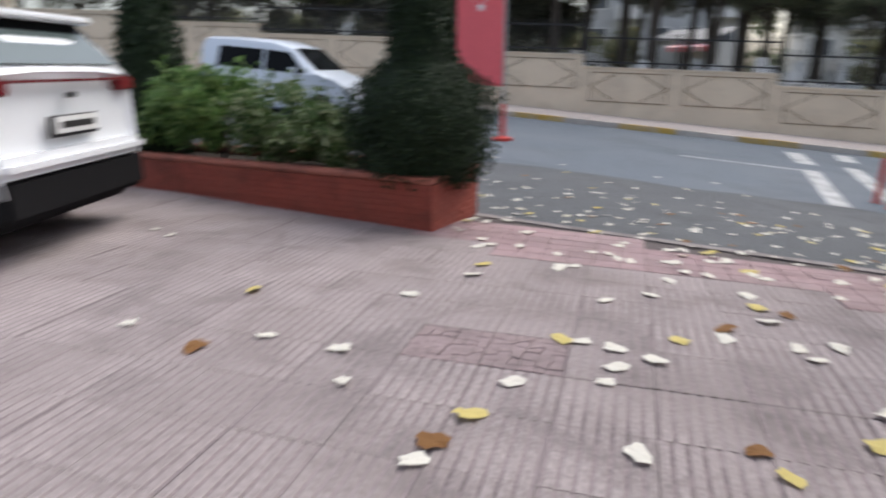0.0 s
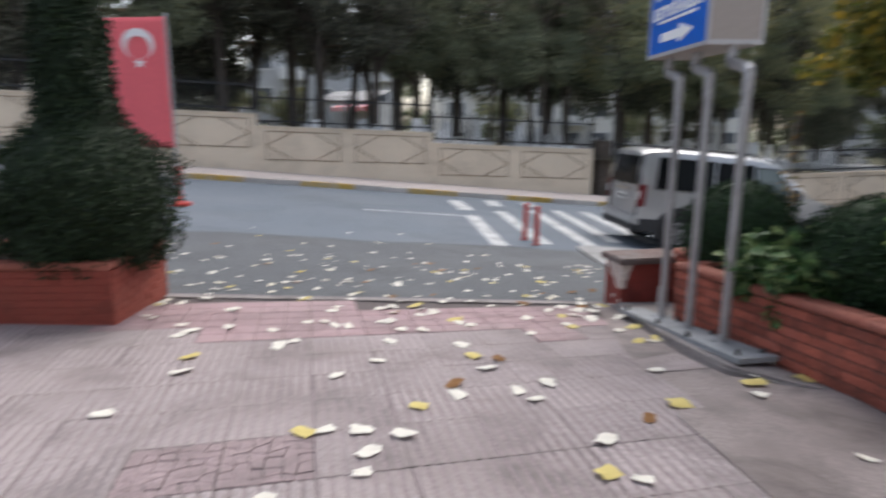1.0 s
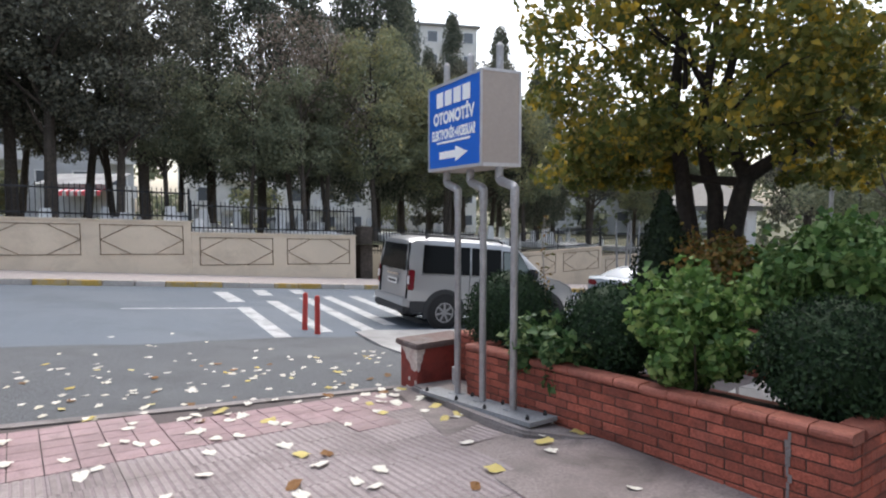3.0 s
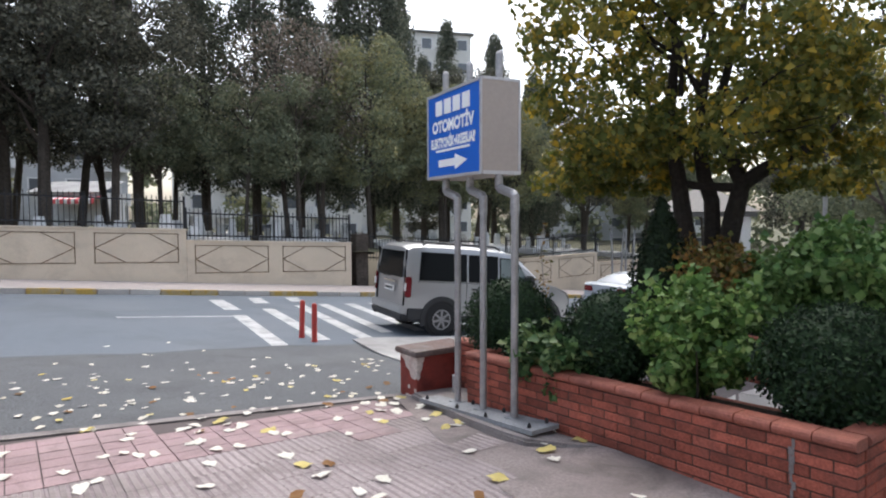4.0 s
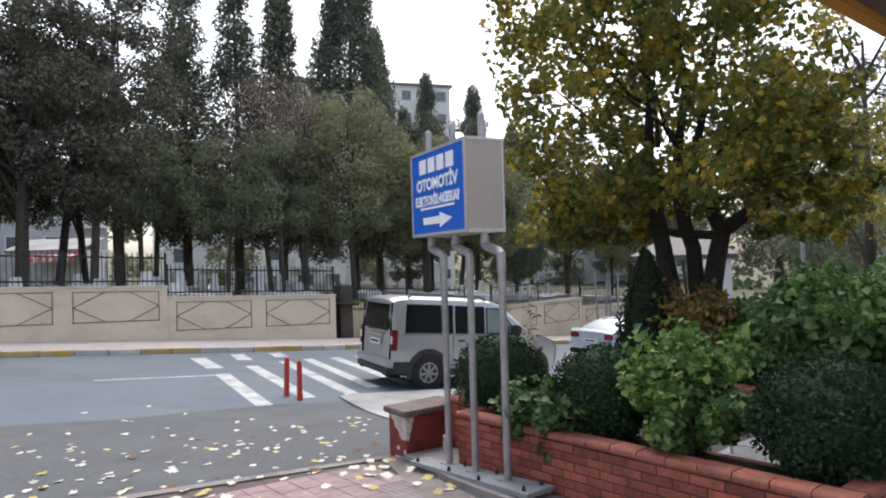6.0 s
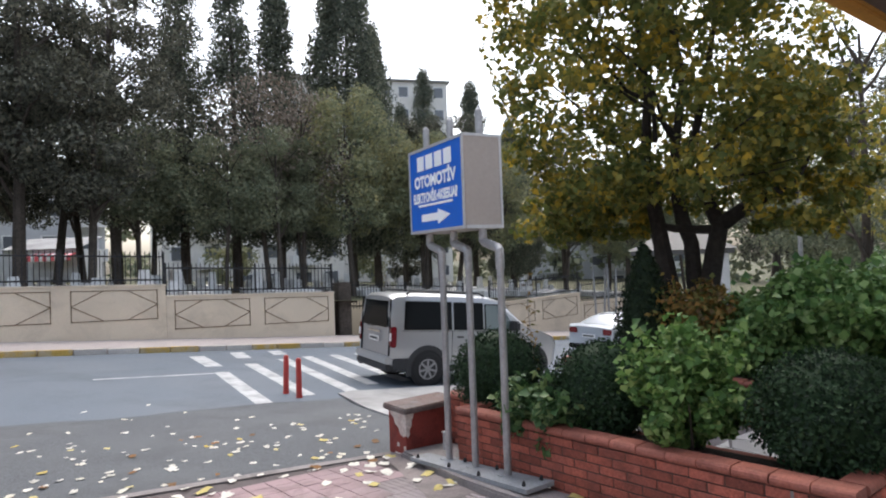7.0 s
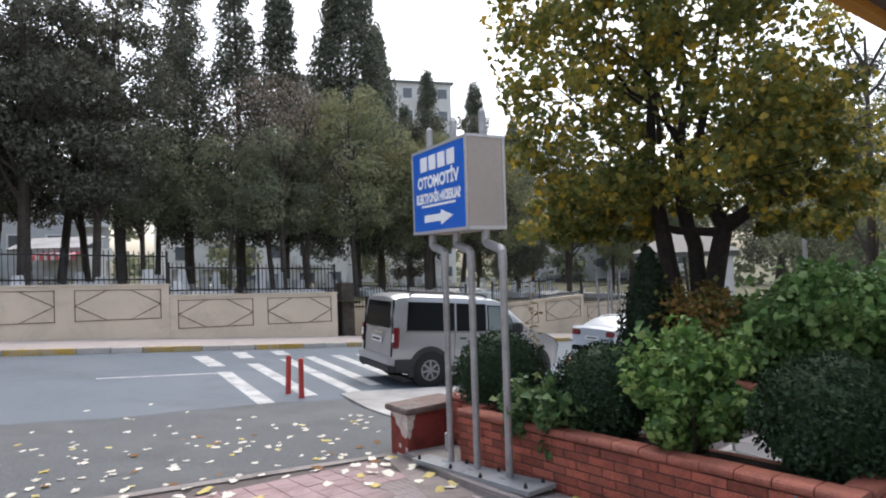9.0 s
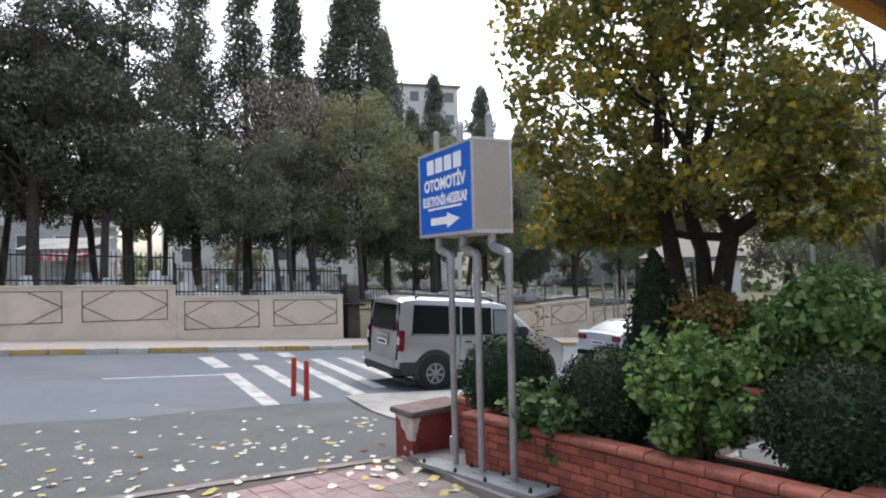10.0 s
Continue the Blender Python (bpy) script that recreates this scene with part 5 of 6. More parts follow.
# ---- shrubs and clipped bushes ----
def bush(name, x, y, z, rx, ry, rz, mat_, label, count, size, seed, lumps=14, category="bush", ratio=0.7, lump=0.35, stems=True, shoots=0):
    """A bush of leaves on overlapping lumps, thick at its skin, on a few stems."""
    rng = np.random.default_rng(seed)
    ob = tagged(empty(name, pose(x, y, z)), label, category)
    cs, rs = [], []
    for i in range(lumps):
        d = rng.normal(size=3)
        d /= np.linalg.norm(d)
        q = rng.uniform(0.35, 0.9)
        cs.append((d[0] * rx * q, d[1] * ry * q, rz + d[2] * rz * q))
        rs.append(lump * (rx + ry + rz) / 3 * rng.uniform(0.8, 1.3))
    a, f, s = clump_cloud(rng, cs, rs, count // lumps, size)
    for k in range(shoots):
        d = rng.normal(size=3)
        d[2] = abs(d[2]) * 0.8 + 0.15
        d /= np.linalg.norm(d)
        tip = np.array([d[0] * rx, d[1] * ry, d[2] * rz * 1.1]) * rng.uniform(1.05, 1.4)
        u = rng.uniform(0.6, 1.0, size=(18, 1))
        a = np.concatenate([a, np.array([0, 0, rz * 0.9]) + tip * u + rng.normal(size=(18, 3)) * size * 0.6])
        f = np.concatenate([f, rng.normal(size=(18, 3)) + np.array([0, 0, 0.8])])
        s = np.concatenate([s, size * rng.uniform(0.7, 1.5, size=18)])
    keep = a[:, 2] > 0.02
    leaf_cloud("foliage", a[keep], f[keep], s[keep], mat_, ob, rng=rng, ratio=ratio)
    if stems:
        for k in range(4):
            bm = bmesh.new()
            limb(bm, (0, 0, -0.03), (rng.normal() * 0.4, rng.normal() * 0.4, 1), rz * 1.3, 0.018, rng, 4, 0.2, 0.1)
            part("stem", bm, BARK, ob)
    return ob


def clipped(name, x, y, z, profile, mat_, label, count, size, seed, category="bush"):
    """A clipped bush: leaves on a turned surface; profile: radius by height."""
    rng = np.random.default_rng(seed)
    ob = tagged(empty(name, pose(x, y, z)), label, category)
    hs = np.array([p[0] for p in profile])
    rr = np.array([p[1] for p in profile])
    h = rng.uniform(hs[0], hs[-1], size=count * 2)
    r = np.interp(h, hs, rr)
    keep = rng.uniform(size=len(h)) < (r / rr.max() * 0.9 + 0.1)
    h, r = h[keep][:count], r[keep][:count]
    a = rng.uniform(0, 2 * math.pi, size=len(h))
    lumpy = 1 + 0.07 * np.sin(a * 4 + h * 7 + seed) + 0.06 * np.sin(a * 7 - h * 12 + 1) + 0.04 * np.sin(a * 13 + h * 23)
    q = r * lumpy * rng.uniform(0.66, 1.06, size=len(h))
    at = np.stack([q * np.cos(a), q * np.sin(a), h + rng.normal(size=len(h)) * 0.02], 1)
    face = np.stack([np.cos(a), np.sin(a), np.full(len(h), 0.4)], 1) + rng.normal(size=(len(h), 3)) * 0.55
    leaf_cloud("foliage", at, face, size * rng.uniform(0.6, 1.4, size=len(h)), mat_, ob, rng=rng, ratio=0.6)
    v, f = [], []
    n = 20
    for hh, q in profile:
        for k in range(n):
            t = 2 * math.pi * k / n
            v.append((q * 0.8 * math.cos(t), q * 0.8 * math.sin(t), hh))
    for j in range(len(profile) - 1):
        for k in range(n):
            f.append((j * n + k, j * n + (k + 1) % n, (j + 1) * n + (k + 1) % n, (j + 1) * n + k))
    shell("inner_mass", v, f, mat_, ob, "dark inner twigs", True)
    part("stem", tube(bmesh.new(), [(0, 0, -0.05), (0, 0, hs[-1] * 0.7)], [0.04, 0.02], 8), BARK, ob)
    return ob


SZ = 0.38
ball = lambda w, h: [(0.02, w * 0.55), (h * 0.2, w * 0.9), (h * 0.5, w), (h * 0.78, w * 0.82), (h * 0.95, w * 0.4), (h, 0.03)]
clipped("boxwood_bush", 5.13, 0.80, SZ + 0.02, ball(0.47, 0.68), BOXWOOD, "dark green clipped boxwood bush at the planter's end", 15000, 0.03, 51)
bush("leafy_shrub", 4.94, 1.62, SZ - 0.17, 0.42, 0.40, 0.50, SHRUB, "bright green broad-leaved shrub hanging over the brick coping", 11500, 0.052, 52, 44, ratio=0.9, lump=0.26, shoots=45)
clipped("boxwood_bush", 4.98, 2.36, SZ - 0.04, ball(0.42, 0.68), BOXWOOD, "dark green clipped boxwood bush behind the sign poles", 10000, 0.03, 53)
bush("leafy_shrub", 4.70, 2.72, SZ - 0.2, 0.30, 0.38, 0.27, IVY, "low green ivy-like shrub hanging over the coping", 3000, 0.068, 54, 16, ratio=0.95, shoots=26)
clipped("boxwood_bush", 5.12, 3.72, 0.24, ball(0.46, 0.76), BOXWOOD, "round dark boxwood bush beside the poles", 10000, 0.03, 55)
clipped("young_conifer", 7.38, 3.62, 0.3, [(0.02, 0.30), (0.2, 0.38), (0.6, 0.34), (1.0, 0.22), (1.3, 0.12), (1.5, 0.03)], THUJA, "small dark conical conifer", 6000, 0.045, 56, "conifer")
bush("rusty_shrub", 7.6, 3.15, 0.3, 0.55, 0.5, 0.52, SHRUB_RUSTY, "rusty brown and green shrub", 3400, 0.065, 57, 18, shoots=36)
bush("leafy_shrub", 7.9, 1.9, 0.33, 0.75, 0.8, 0.56, SHRUB_DARK, "tall green broad-leaved shrub in the brick planter", 9500, 0.08, 58, 34, ratio=0.9, shoots=70)
bush("leafy_shrub", 7.75, 2.55, 0.33, 0.55, 0.5, 0.42, SHRUB_DARK, "green shrub between the taller ones", 5600, 0.058, 64, 16)
bush("leafy_shrub", 8.2, 0.6, 0.33, 0.75, 0.8, 0.52, SHRUB_DARK, "spreading green broad-leaved shrub in the brick planter", 9500, 0.08, 59, 34, ratio=0.9, shoots=60)
bush("leafy_shrub", 9.4, 2.6, 0.33, 0.8, 0.9, 0.55, SHRUB_DARK, "deep green shrub under the autumn tree", 3600, 0.10, 60, 20)
bush("leafy_shrub", 8.3, -0.9, 0.33, 0.7, 0.8, 0.55, SHRUB_DARK, "green shrub at the planter's far end", 3000, 0.10, 61, 18)

weed = tagged(empty("tall_weed", pose(5.32, 3.45, 0.30)), "thin dry weed stem rising from the planter", "plant")
part("stem", tube(bmesh.new(), [(0, 0, 0), (0.02, 0.02, 0.5), (0.0, 0.05, 0.95), (0.04, 0.06, 1.25)], [0.008, 0.007, 0.005, 0.003], 6), SIGN_BODY, weed)
rng = np.random.default_rng(8)
hh = rng.uniform(0.3, 1.25, size=46)
leaf_cloud("leaf_spray", np.stack([0.02 + rng.normal(size=46) * 0.04, 0.04 + rng.normal(size=46) * 0.04, hh], 1), rng.normal(size=(46, 3)), rng.uniform(0.04, 0.08, size=46), SHRUB_RUSTY, weed, rng=rng, ratio=0.4)["kind"] = "stuff"
for bx_, by_ in ((4.22, 2.5), (4.40, 2.5), (4.20, 2.98), (4.41, 3.0), (4.23, 3.4), (4.42, 3.42), (4.26, 3.9)):
    bz_ = ground_z(bx_, by_) + 0.098
    part("bolt", tube(bmesh.new(), [(bx_, by_, bz_), (bx_, by_, bz_ + 0.014), (bx_, by_, bz_ + 0.035)], [0.016, 0.016, 0.007], 6), IRON, footing, "dark bolt")

# left planter: the clipped thuja and the mixed shrubs
at_left = lambda u, w: (LEFT_M @ Vector((u, w, 0)))[:2]
x, y = at_left(-0.38, 0.52)
clipped("thuja_tree", x, y, 0.05, [(0.14, 0.22), (0.26, 0.50), (0.5, 0.65), (0.85, 0.71), (1.1, 0.66), (1.28, 0.47), (1.40, 0.34), (1.6, 0.29), (2.1, 0.26), (2.7, 0.18), (3.2, 0.09), (3.5, 0.02)], THUJA, "dark clipped thuja with a round base and tapering top", 36000, 0.036, 62, "conifer")
for i, (u, w, mt, rx, rz, lab) in enumerate(((-1.5, 0.5, VARIEGATED, 0.45, 0.32, "low pale-edged leafy shrub"), (-2.2, 0.55, VARIEGATED, 0.55, 0.45, "pale green bamboo-like shrub"), (-3.0, 0.5, SHRUB, 0.55, 0.50, "bright green narrow-leaved shrub"), (-3.8, 0.55, SHRUB_DARK, 0.6, 0.52, "dark green shrub"), (-4.7, 0.55, SHRUB_DARK, 0.6, 0.42, "dark green shrub"), (-5.7, 0.55, SHRUB_DARK, 0.65, 0.45, "dark green shrub"))):
    x, y = at_left(u, w)
    bush("leafy_shrub", x, y, 0.33, rx, 0.42, rz, mt, lab + " in the red planter", 3400, 0.085, 70 + i, 18, ratio=0.4, shoots=30)
x, y = at_left(-4.15, 0.6)
clipped("thuja_tree", x, y, 0.3, [(0.0, 0.35), (0.5, 0.48), (1.2, 0.38), (2.0, 0.25), (2.8, 0.04)], THUJA, "dark conical conifer behind the white car", 9000, 0.06, 63, "conifer")

# ---- cemetery stones ----
rs_ = random.Random(4)
for i in range(120):
    x, y = rs_.uniform(-16, 30), rs_.uniform(21.6, 33)
    if 10.5 < x < 20 and y < 24.5:
        y += 4
    h, w = rs_.uniform(0.5, 1.0), rs_.uniform(0.4, 0.62)
    ob = tagged(empty("gravestone", pose(x, y, yard_z(x, y), 0, rs_.uniform(-3, 3), rs_.uniform(-14, 14))), "weathered pale marble grave with upright stone", "gravestone", "graves behind the wall")
    bm = boxed(-w / 2, w / 2, 0, 0.12, -0.1, h, 0.02)
    bmesh.ops.scale(bm, vec=(0.6, 1, 1.06), verts=[v for v in bm.verts if v.co.z > h * 0.9])
    part("headstone", bm, MARBLE, ob)
    part("kerb_box", boxed(-0.5, 0.5, -1.9, -0.01, -0.1, 0.28, 0.02), MARBLE, ob)


# ---- buildings beyond ----
def apartment(name, x, y, z, w, d, storeys, cols, mat_, label, yaw=0, balcony=True, eaves=ROOF_TILE):
    ob = tagged(empty(name, pose(x, y, z, 0, 0, yaw)), label, "building")
    H = storeys * 2.9
    part("wall", boxed(-w / 2, w / 2, 0, d, 0, H, 0.02), mat_, ob)
    part("roof", boxed(-w / 2 - 0.4, w / 2 + 0.4, -0.4, d + 0.4, H, H + 0.25, 0.03), eaves, ob, "thin eaves")
    step = w / cols
    proto = {}
    for s in range(storeys):
        for c in range(cols):
            cx, cz = -w / 2 + step * (c + 0.5), s * 2.9 + 1.55
            if "w" not in proto:
                win = part("window", boxed(-step * 0.3, step * 0.3, -0.05, 0.02, -0.7, 0.75), FRAME_WHITE, ob, "white window frame")
                pn = part("pane", boxed(-step * 0.25, step * 0.25, -0.07, -0.055, -0.6, 0.65), WINDOW_GLASS, win)
                proto["w"], proto["p"] = win, pn
            else:
                win = new("window", proto["w"].data)
                win.parent = ob
                pn = new("pane", proto["p"].data)
                pn.parent = win
            win.location = (cx, 0, cz)
            if balcony and c % 3 == 1 and s:
                if "b" not in proto:
                    bm = bmesh.new()
                    box(bm, -step * 0.48, step * 0.48, -1.1, 0, -0.12, 0.0)
                    box(bm, -step * 0.48, step * 0.48, -1.1, -1.0, 0.0, 0.95)
                    box(bm, -step * 0.48, -step * 0.45, -1.0, 0, 0.0, 0.95)
                    box(bm, step * 0.45, step * 0.48, -1.0, 0, 0.0, 0.95)
                    b = proto["b"] = part("balcony", bm, FRAME_WHITE, ob, "white balcony")
                else:
                    b = new("balcony", proto["b"].data)
                    b.parent = ob
                b.location = (cx, 0, s * 2.9 + 0.15)
    return ob


apartment("apartment_building", 41.2, 66.8, -1.5, 21, 12, 9, 9, FACADE_GLARE, "pale cream apartment block rising behind the cypresses", -22, eaves=CONCRETE)
apartment("apartment_building", 3.5, 58, -0.5, 13, 10, 3, 5, FACADE_GREY, "grey-white flats with balconies behind the trees", 5)
apartment("apartment_building", 24, 60, -1.5, 18, 10, 4, 6, FACADE_GLARE, "pale flats behind the cemetery trees", -6)
apartment("apartment_building", -16, 52, 1.0, 20, 10, 3, 6, FACADE, "pale low flats behind the cemetery", 8)
apartment("apartment_building", 74, 56, -4, 24, 12, 4, 8, FACADE_GREY, "grey-white flats down the street", -35)

shop = tagged(empty("low_shop", pose(5.6, 50.6, yard_z(5.6, 50.6), 0, 0, -36)), "low grey shop with a red and white striped awning", "shop")
part("wall", boxed(-3.6, 1.7, 0.0, 3.0, -0.3, 2.3, 0.02), FACADE_GREY, shop)
bm = bmesh.new()
prism(bm, [(-3.7, -0.25), (1.8, -0.25), (1.8, 3.0), (-3.7, 3.0)], lambda x, y: 2.3 + 0.28 * (y + 0.25), lambda x, y: 2.36 + 0.28 * (y + 0.25))
part("roof", bm, CONCRETE, shop, "pale grey lean-to roof")
for k in range(12):
    bm = bmesh.new()
    prism(bm, [(-1.6 + 0.27 * k, -1.0), (-1.6 + 0.27 * (k + 1), -1.0), (-1.6 + 0.27 * (k + 1), -0.02), (-1.6 + 0.27 * k, -0.02)], lambda x, y: 2.02 + 0.24 * y, lambda x, y: 2.05 + 0.24 * y)
    box(bm, -1.6 + 0.27 * k, -1.6 + 0.27 * (k + 1), -1.02, -1.0, 1.48, 1.80)
    part("awning_stripe", bm, FLAG_RED if k % 2 else FLAG_WHITE, shop, "red awning stripe" if k % 2 else "white awning stripe")

pav = tagged(empty("pavilion", pose(21.75, 11.95, -1.45, 0, 0, 30)), "small open pavilion with white posts and a grey hipped roof", "pavilion")
bm = bmesh.new()
bmesh.ops.create_cone(bm, segments=4, radius1=2.6, radius2=0.5, depth=0.8, cap_ends=True, matrix=Matrix.Translation((0, 0, 3.55)) @ pose(0, 0, 0, 0, 0, 45))
part("roof", bm, GREY_ROOF, pav, "grey hipped roof")
pav.scale = (0.95, 0.95, 1.0)
part("fascia", boxed(-1.75, 1.75, -1.75, 1.75, 2.98, 3.14, 0.02), GREY_ROOF, pav)
for sx in (-1, 1):
    for sy in (-1, 1):
        part("post", boxed(sx * 1.4 - 0.16, sx * 1.4 + 0.16, sy * 1.4 - 0.16, sy * 1.4 + 0.16, -0.4, 3.0, 0.02), POST_WHITE, pav, "white square post")
for k in range(4):
    fx, fy = 22.9 + 0.22 * k, 16.9 - 0.15 * k
    o = tagged(empty("metal_pole", pose(fx, fy, street_z(fx) - 0.3, 0, (-3, 4, 0, 3)[k], 0)), "thin pale metal pole", "pole", "pale poles by the street")
    part("shaft", tube(bmesh.new(), [(0, 0, 0), (0, 0, 3.5)], [0.05, 0.04], 8), STEEL, o)
lamp = tagged(empty("street_lamp", pose(19.0, 6.75, -1.2)), "slim grey street lamp post", "street lamp")
part("post", tube(bmesh.new(), [(0, 0, -0.2), (0, 0, 4.2)], [0.07, 0.055], 10), STEEL, lamp)
part("lantern", tube(bmesh.new(), [(0, 0, 4.2), (0, 0, 4.3), (0, 0, 4.6), (0, 0, 4.7)], [0.08, 0.16, 0.2, 0.05], 10), PLASTIC, lamp)
gate_post = tagged(empty("gate_post"), "dark stone gate post at the wall's end", "gate post")
part("post", boxed(12.2, 12.75, 20.6, 21.1, -1.4, 0.9, 0.03), BARK, gate_post)
for i, (x0, x1, y0, y1) in enumerate(((12.9, 19.5, 22.0, 22.1),)):
    railing(x0, x1, -0.25, -0.7, y0, 1.1)

# shrubs that fill the far right behind the tree
for i, (x, y, r, h) in enumerate(((15, 3.0, 1.5, 1.1), (18, 0.5, 1.8, 1.3), (22, 4.5, 2.0, 1.5), (26, 1.0, 2.4, 1.8), (30, 6.0, 2.4, 1.8))):
    bush("hedge_shrub", x, y, ground_z(x, 3.0) - 0.2, r, r, h, IVY, "deep green hedge shrub beyond the tree", 5200, 0.13, 90 + i, 18)
for k, x, y, yaw, s in ((1, 24, -3, 0, 0.95), (1, 30, 0.5, 60, 1.0), (1, 34, 6, 200, 1.05), (1, 27, 9, 10, 0.9), (1, 40, 12, 100, 1.1), (1, 20, -7, 10, 1.0), (1, 46, 3, 100, 1.2)):
    place(broad[k], x, y, yaw, s)

for k, x, y, yaw, s in ((0, 42, 16.5, 0, 1.25), (1, 47, 20.5, 60, 1.3), (2, 45, 12.5, 200, 1.2), (1, 52, 17, 10, 1.35), (0, 56, 24, 100, 1.3), (1, 50, 9.5, 140, 1.3), (2, 60, 14, 20, 1.3)):
    place(pines[k], x, y, yaw, s)
ru = random.Random(12)
for i in range(22):
    x, y = (-34 + 3.1 * i, ru.uniform(40, 47))
    if 0.5 < x < 7 or 8 < x < 14 or 16 < x < 25:
        continue
    bush("undergrowth_shrub", x, y, yard_z(x, y) - 0.15, ru.uniform(1.5, 2.4), 1.6, ru.uniform(1.3, 2.1), BROADLEAF if i % 3 else PINE, "dull green undergrowth shrub among the graves", 1500, 0.24, 120 + i, 14, stems=False)
for i in range(9):
    x = -18 + 2.0 * i
    bush("undergrowth_shrub", x, 22.4, yard_z(x, 22.4) - 0.1, 1.1, 0.8, ru.uniform(0.7, 1.2), PINE, "dark shrub behind the wall railing", 1300, 0.16, 150 + i, 14, stems=False)

rng = np.random.default_rng(77)
wc, wr = [], []
for i in range(420):
    t = i / 420
    if t < 0.5:
        x, y = -90 + 300 * t, 92 + 8 * math.sin(i * 0.7)
    else:
        x, y = 62 + 34 * (t - 0.5) * 2 + 3 * math.sin(i), 92 - 150 * (t - 0.5) * 2
    wc.append((x + rng.normal(), y + rng.normal(), rng.uniform(-3.0, 7.0 + 2.0 * math.sin(i * 0.23))))
    wr.append(rng.uniform(1.4, 2.6))
a, f, z_ = clump_cloud(rng, wc, wr, 60, 0.9, 0.9)
tagged(leaf_cloud("far_woods", a, f, z_, DARKLEAF, rng=rng), "hazy green trees in the distance", "trees", kind="stuff")

# ---- canopy of the building behind the camera ----
canopy = tagged(empty("canopy"), "ochre-edged flat canopy over the forecourt corner", "canopy")
part("fascia", boxed(3.2, 9.0, 0.16, 0.235, 2.645, 2.95, 0.01), CANOPY, canopy, "ochre fascia board")
for px_, py_ in ((3.4, -1.05), (8.8, -1.05)):
    part("post", boxed(px_ - 0.05, px_ + 0.05, py_ - 0.05, py_ + 0.05, -0.1, 2.68, 0.005), STEEL, canopy, "steel canopy post")
part("soffit", boxed(3.2, 9.0, -1.2, 0.16, 2.67, 2.90), CANOPY_DARK, canopy, "dark canopy underside")
tagged(finish("wall_south", boxed(-14, 14, -9.4, -9.0, -0.2, 5.5), PLAIN_WALL), "plain rendered building wall", "wall", kind="structure")

# ---- forecourt paving ----
cement_apron = bmesh.new()
rows = [(-4.0, 3.42), (1.2, 3.44), (1.9, 3.48), (3.06, 3.80), (4.40, 4.27), (4.62, 4.40)]
va = []
for y, x in rows:
    va.append([cement_apron.verts.new((q, y, ground_z(q, y) + 0.014)) for q in (x - 0.03, (x + 4.55) / 2, 4.55)])
for a, b in zip(va, va[1:]):
    for i in range(2):
        cement_apron.faces.new((a[i], a[i + 1], b[i + 1], b[i]))
tagged(finish("pavement", cement_apron, APRON), "smooth grey cement strip along the brick planter", "pavement", kind="structure")

bm = bmesh.new()
prev = None
for i in range(41):
    x = -5.5 + 10.0 * i / 40
    e = edge_y(x)
    cur = [bm.verts.new((x, e - 0.10, ground_z(x, e - 0.1) + 0.002)), bm.verts.new((x, e - 0.10, ground_z(x, e - 0.1) + 0.012)), bm.verts.new((x, e + 0.03, ground_z(x, e + 0.03) + 0.012)), bm.verts.new((x, e + 0.03, ground_z(x, e + 0.03) - 0.06))]
    if prev:
        for k in range(3):
            bm.faces.new((prev[k], cur[k], cur[k + 1], prev[k + 1]))
    prev = cur
tagged(finish("kerb", bm, CEMENT), "flush concrete kerb at the forecourt's edge", "kerb", kind="structure")

# irregular marble paving of the path between the planters
path_bed = tagged(finish("pavement", boxed(5.215, 6.99, -3.9, 4.7, -0.45, -0.012), CEMENT), "crazy-paved marble path between the planters", "pavement", kind="structure")
rp = random.Random(9)
grid = {}
NX, NY = 5, 20
for i in range(NX + 1):
    for j in range(NY + 1):
        jx = 0 if i in (0, NX) else rp.uniform(-0.11, 0.11)
        jy = 0 if j in (0, NY) else rp.uniform(-0.13, 0.13)
        grid[i, j] = Vector((5.32 + 1.66 * i / NX + jx, -3.8 + 8.4 * j / NY + jy))
for i in range(NX):
    for j in range(NY):
        q = [grid[i, j], grid[i + 1, j], grid[i + 1, j + 1], grid[i, j + 1]]
        c = sum(q, Vector((0, 0))) / 4
        polys = [q] if rp.random() < 0.5 else [[q[0], q[1], q[2]], [q[0], q[2], q[3]]]
        for po in polys:
            cc = sum(po, Vector((0, 0))) / len(po)
            bm = bmesh.new()
            prism(bm, [tuple(cc + (v - cc) * (1 - 0.018 / max(0.05, (v - cc).length))) for v in po], lambda x, y: min(0, ground_z(x, y)) - 0.02, lambda x, y: min(0, ground_z(x, y)) + 0.004)
            part("stone", bm, CRAZY, path_bed)

bm = bmesh.new()
ny = 14
bed_x = [-9.0 + 13.4 * i / 30 for i in range(31)]
bed = [[bm.verts.new((x, -4.0 + (edge_y(x) - 0.1 + 4.0) * j / ny, ground_z(x, -4.0 + (edge_y(x) - 0.1 + 4.0) * j / ny) - 0.004)) for x in bed_x] for j in range(ny + 1)]
for a, b in zip(bed, bed[1:]):
    for i in range(30):
        bm.faces.new((a[i], a[i + 1], b[i + 1], b[i]))
tagged(finish("floor", bm, BED), "mortar bed under the forecourt tiles, darkened for the shade in cracks", "floor", kind="structure")

# ---- ribbed forecourt tiles ----
T = 0.40


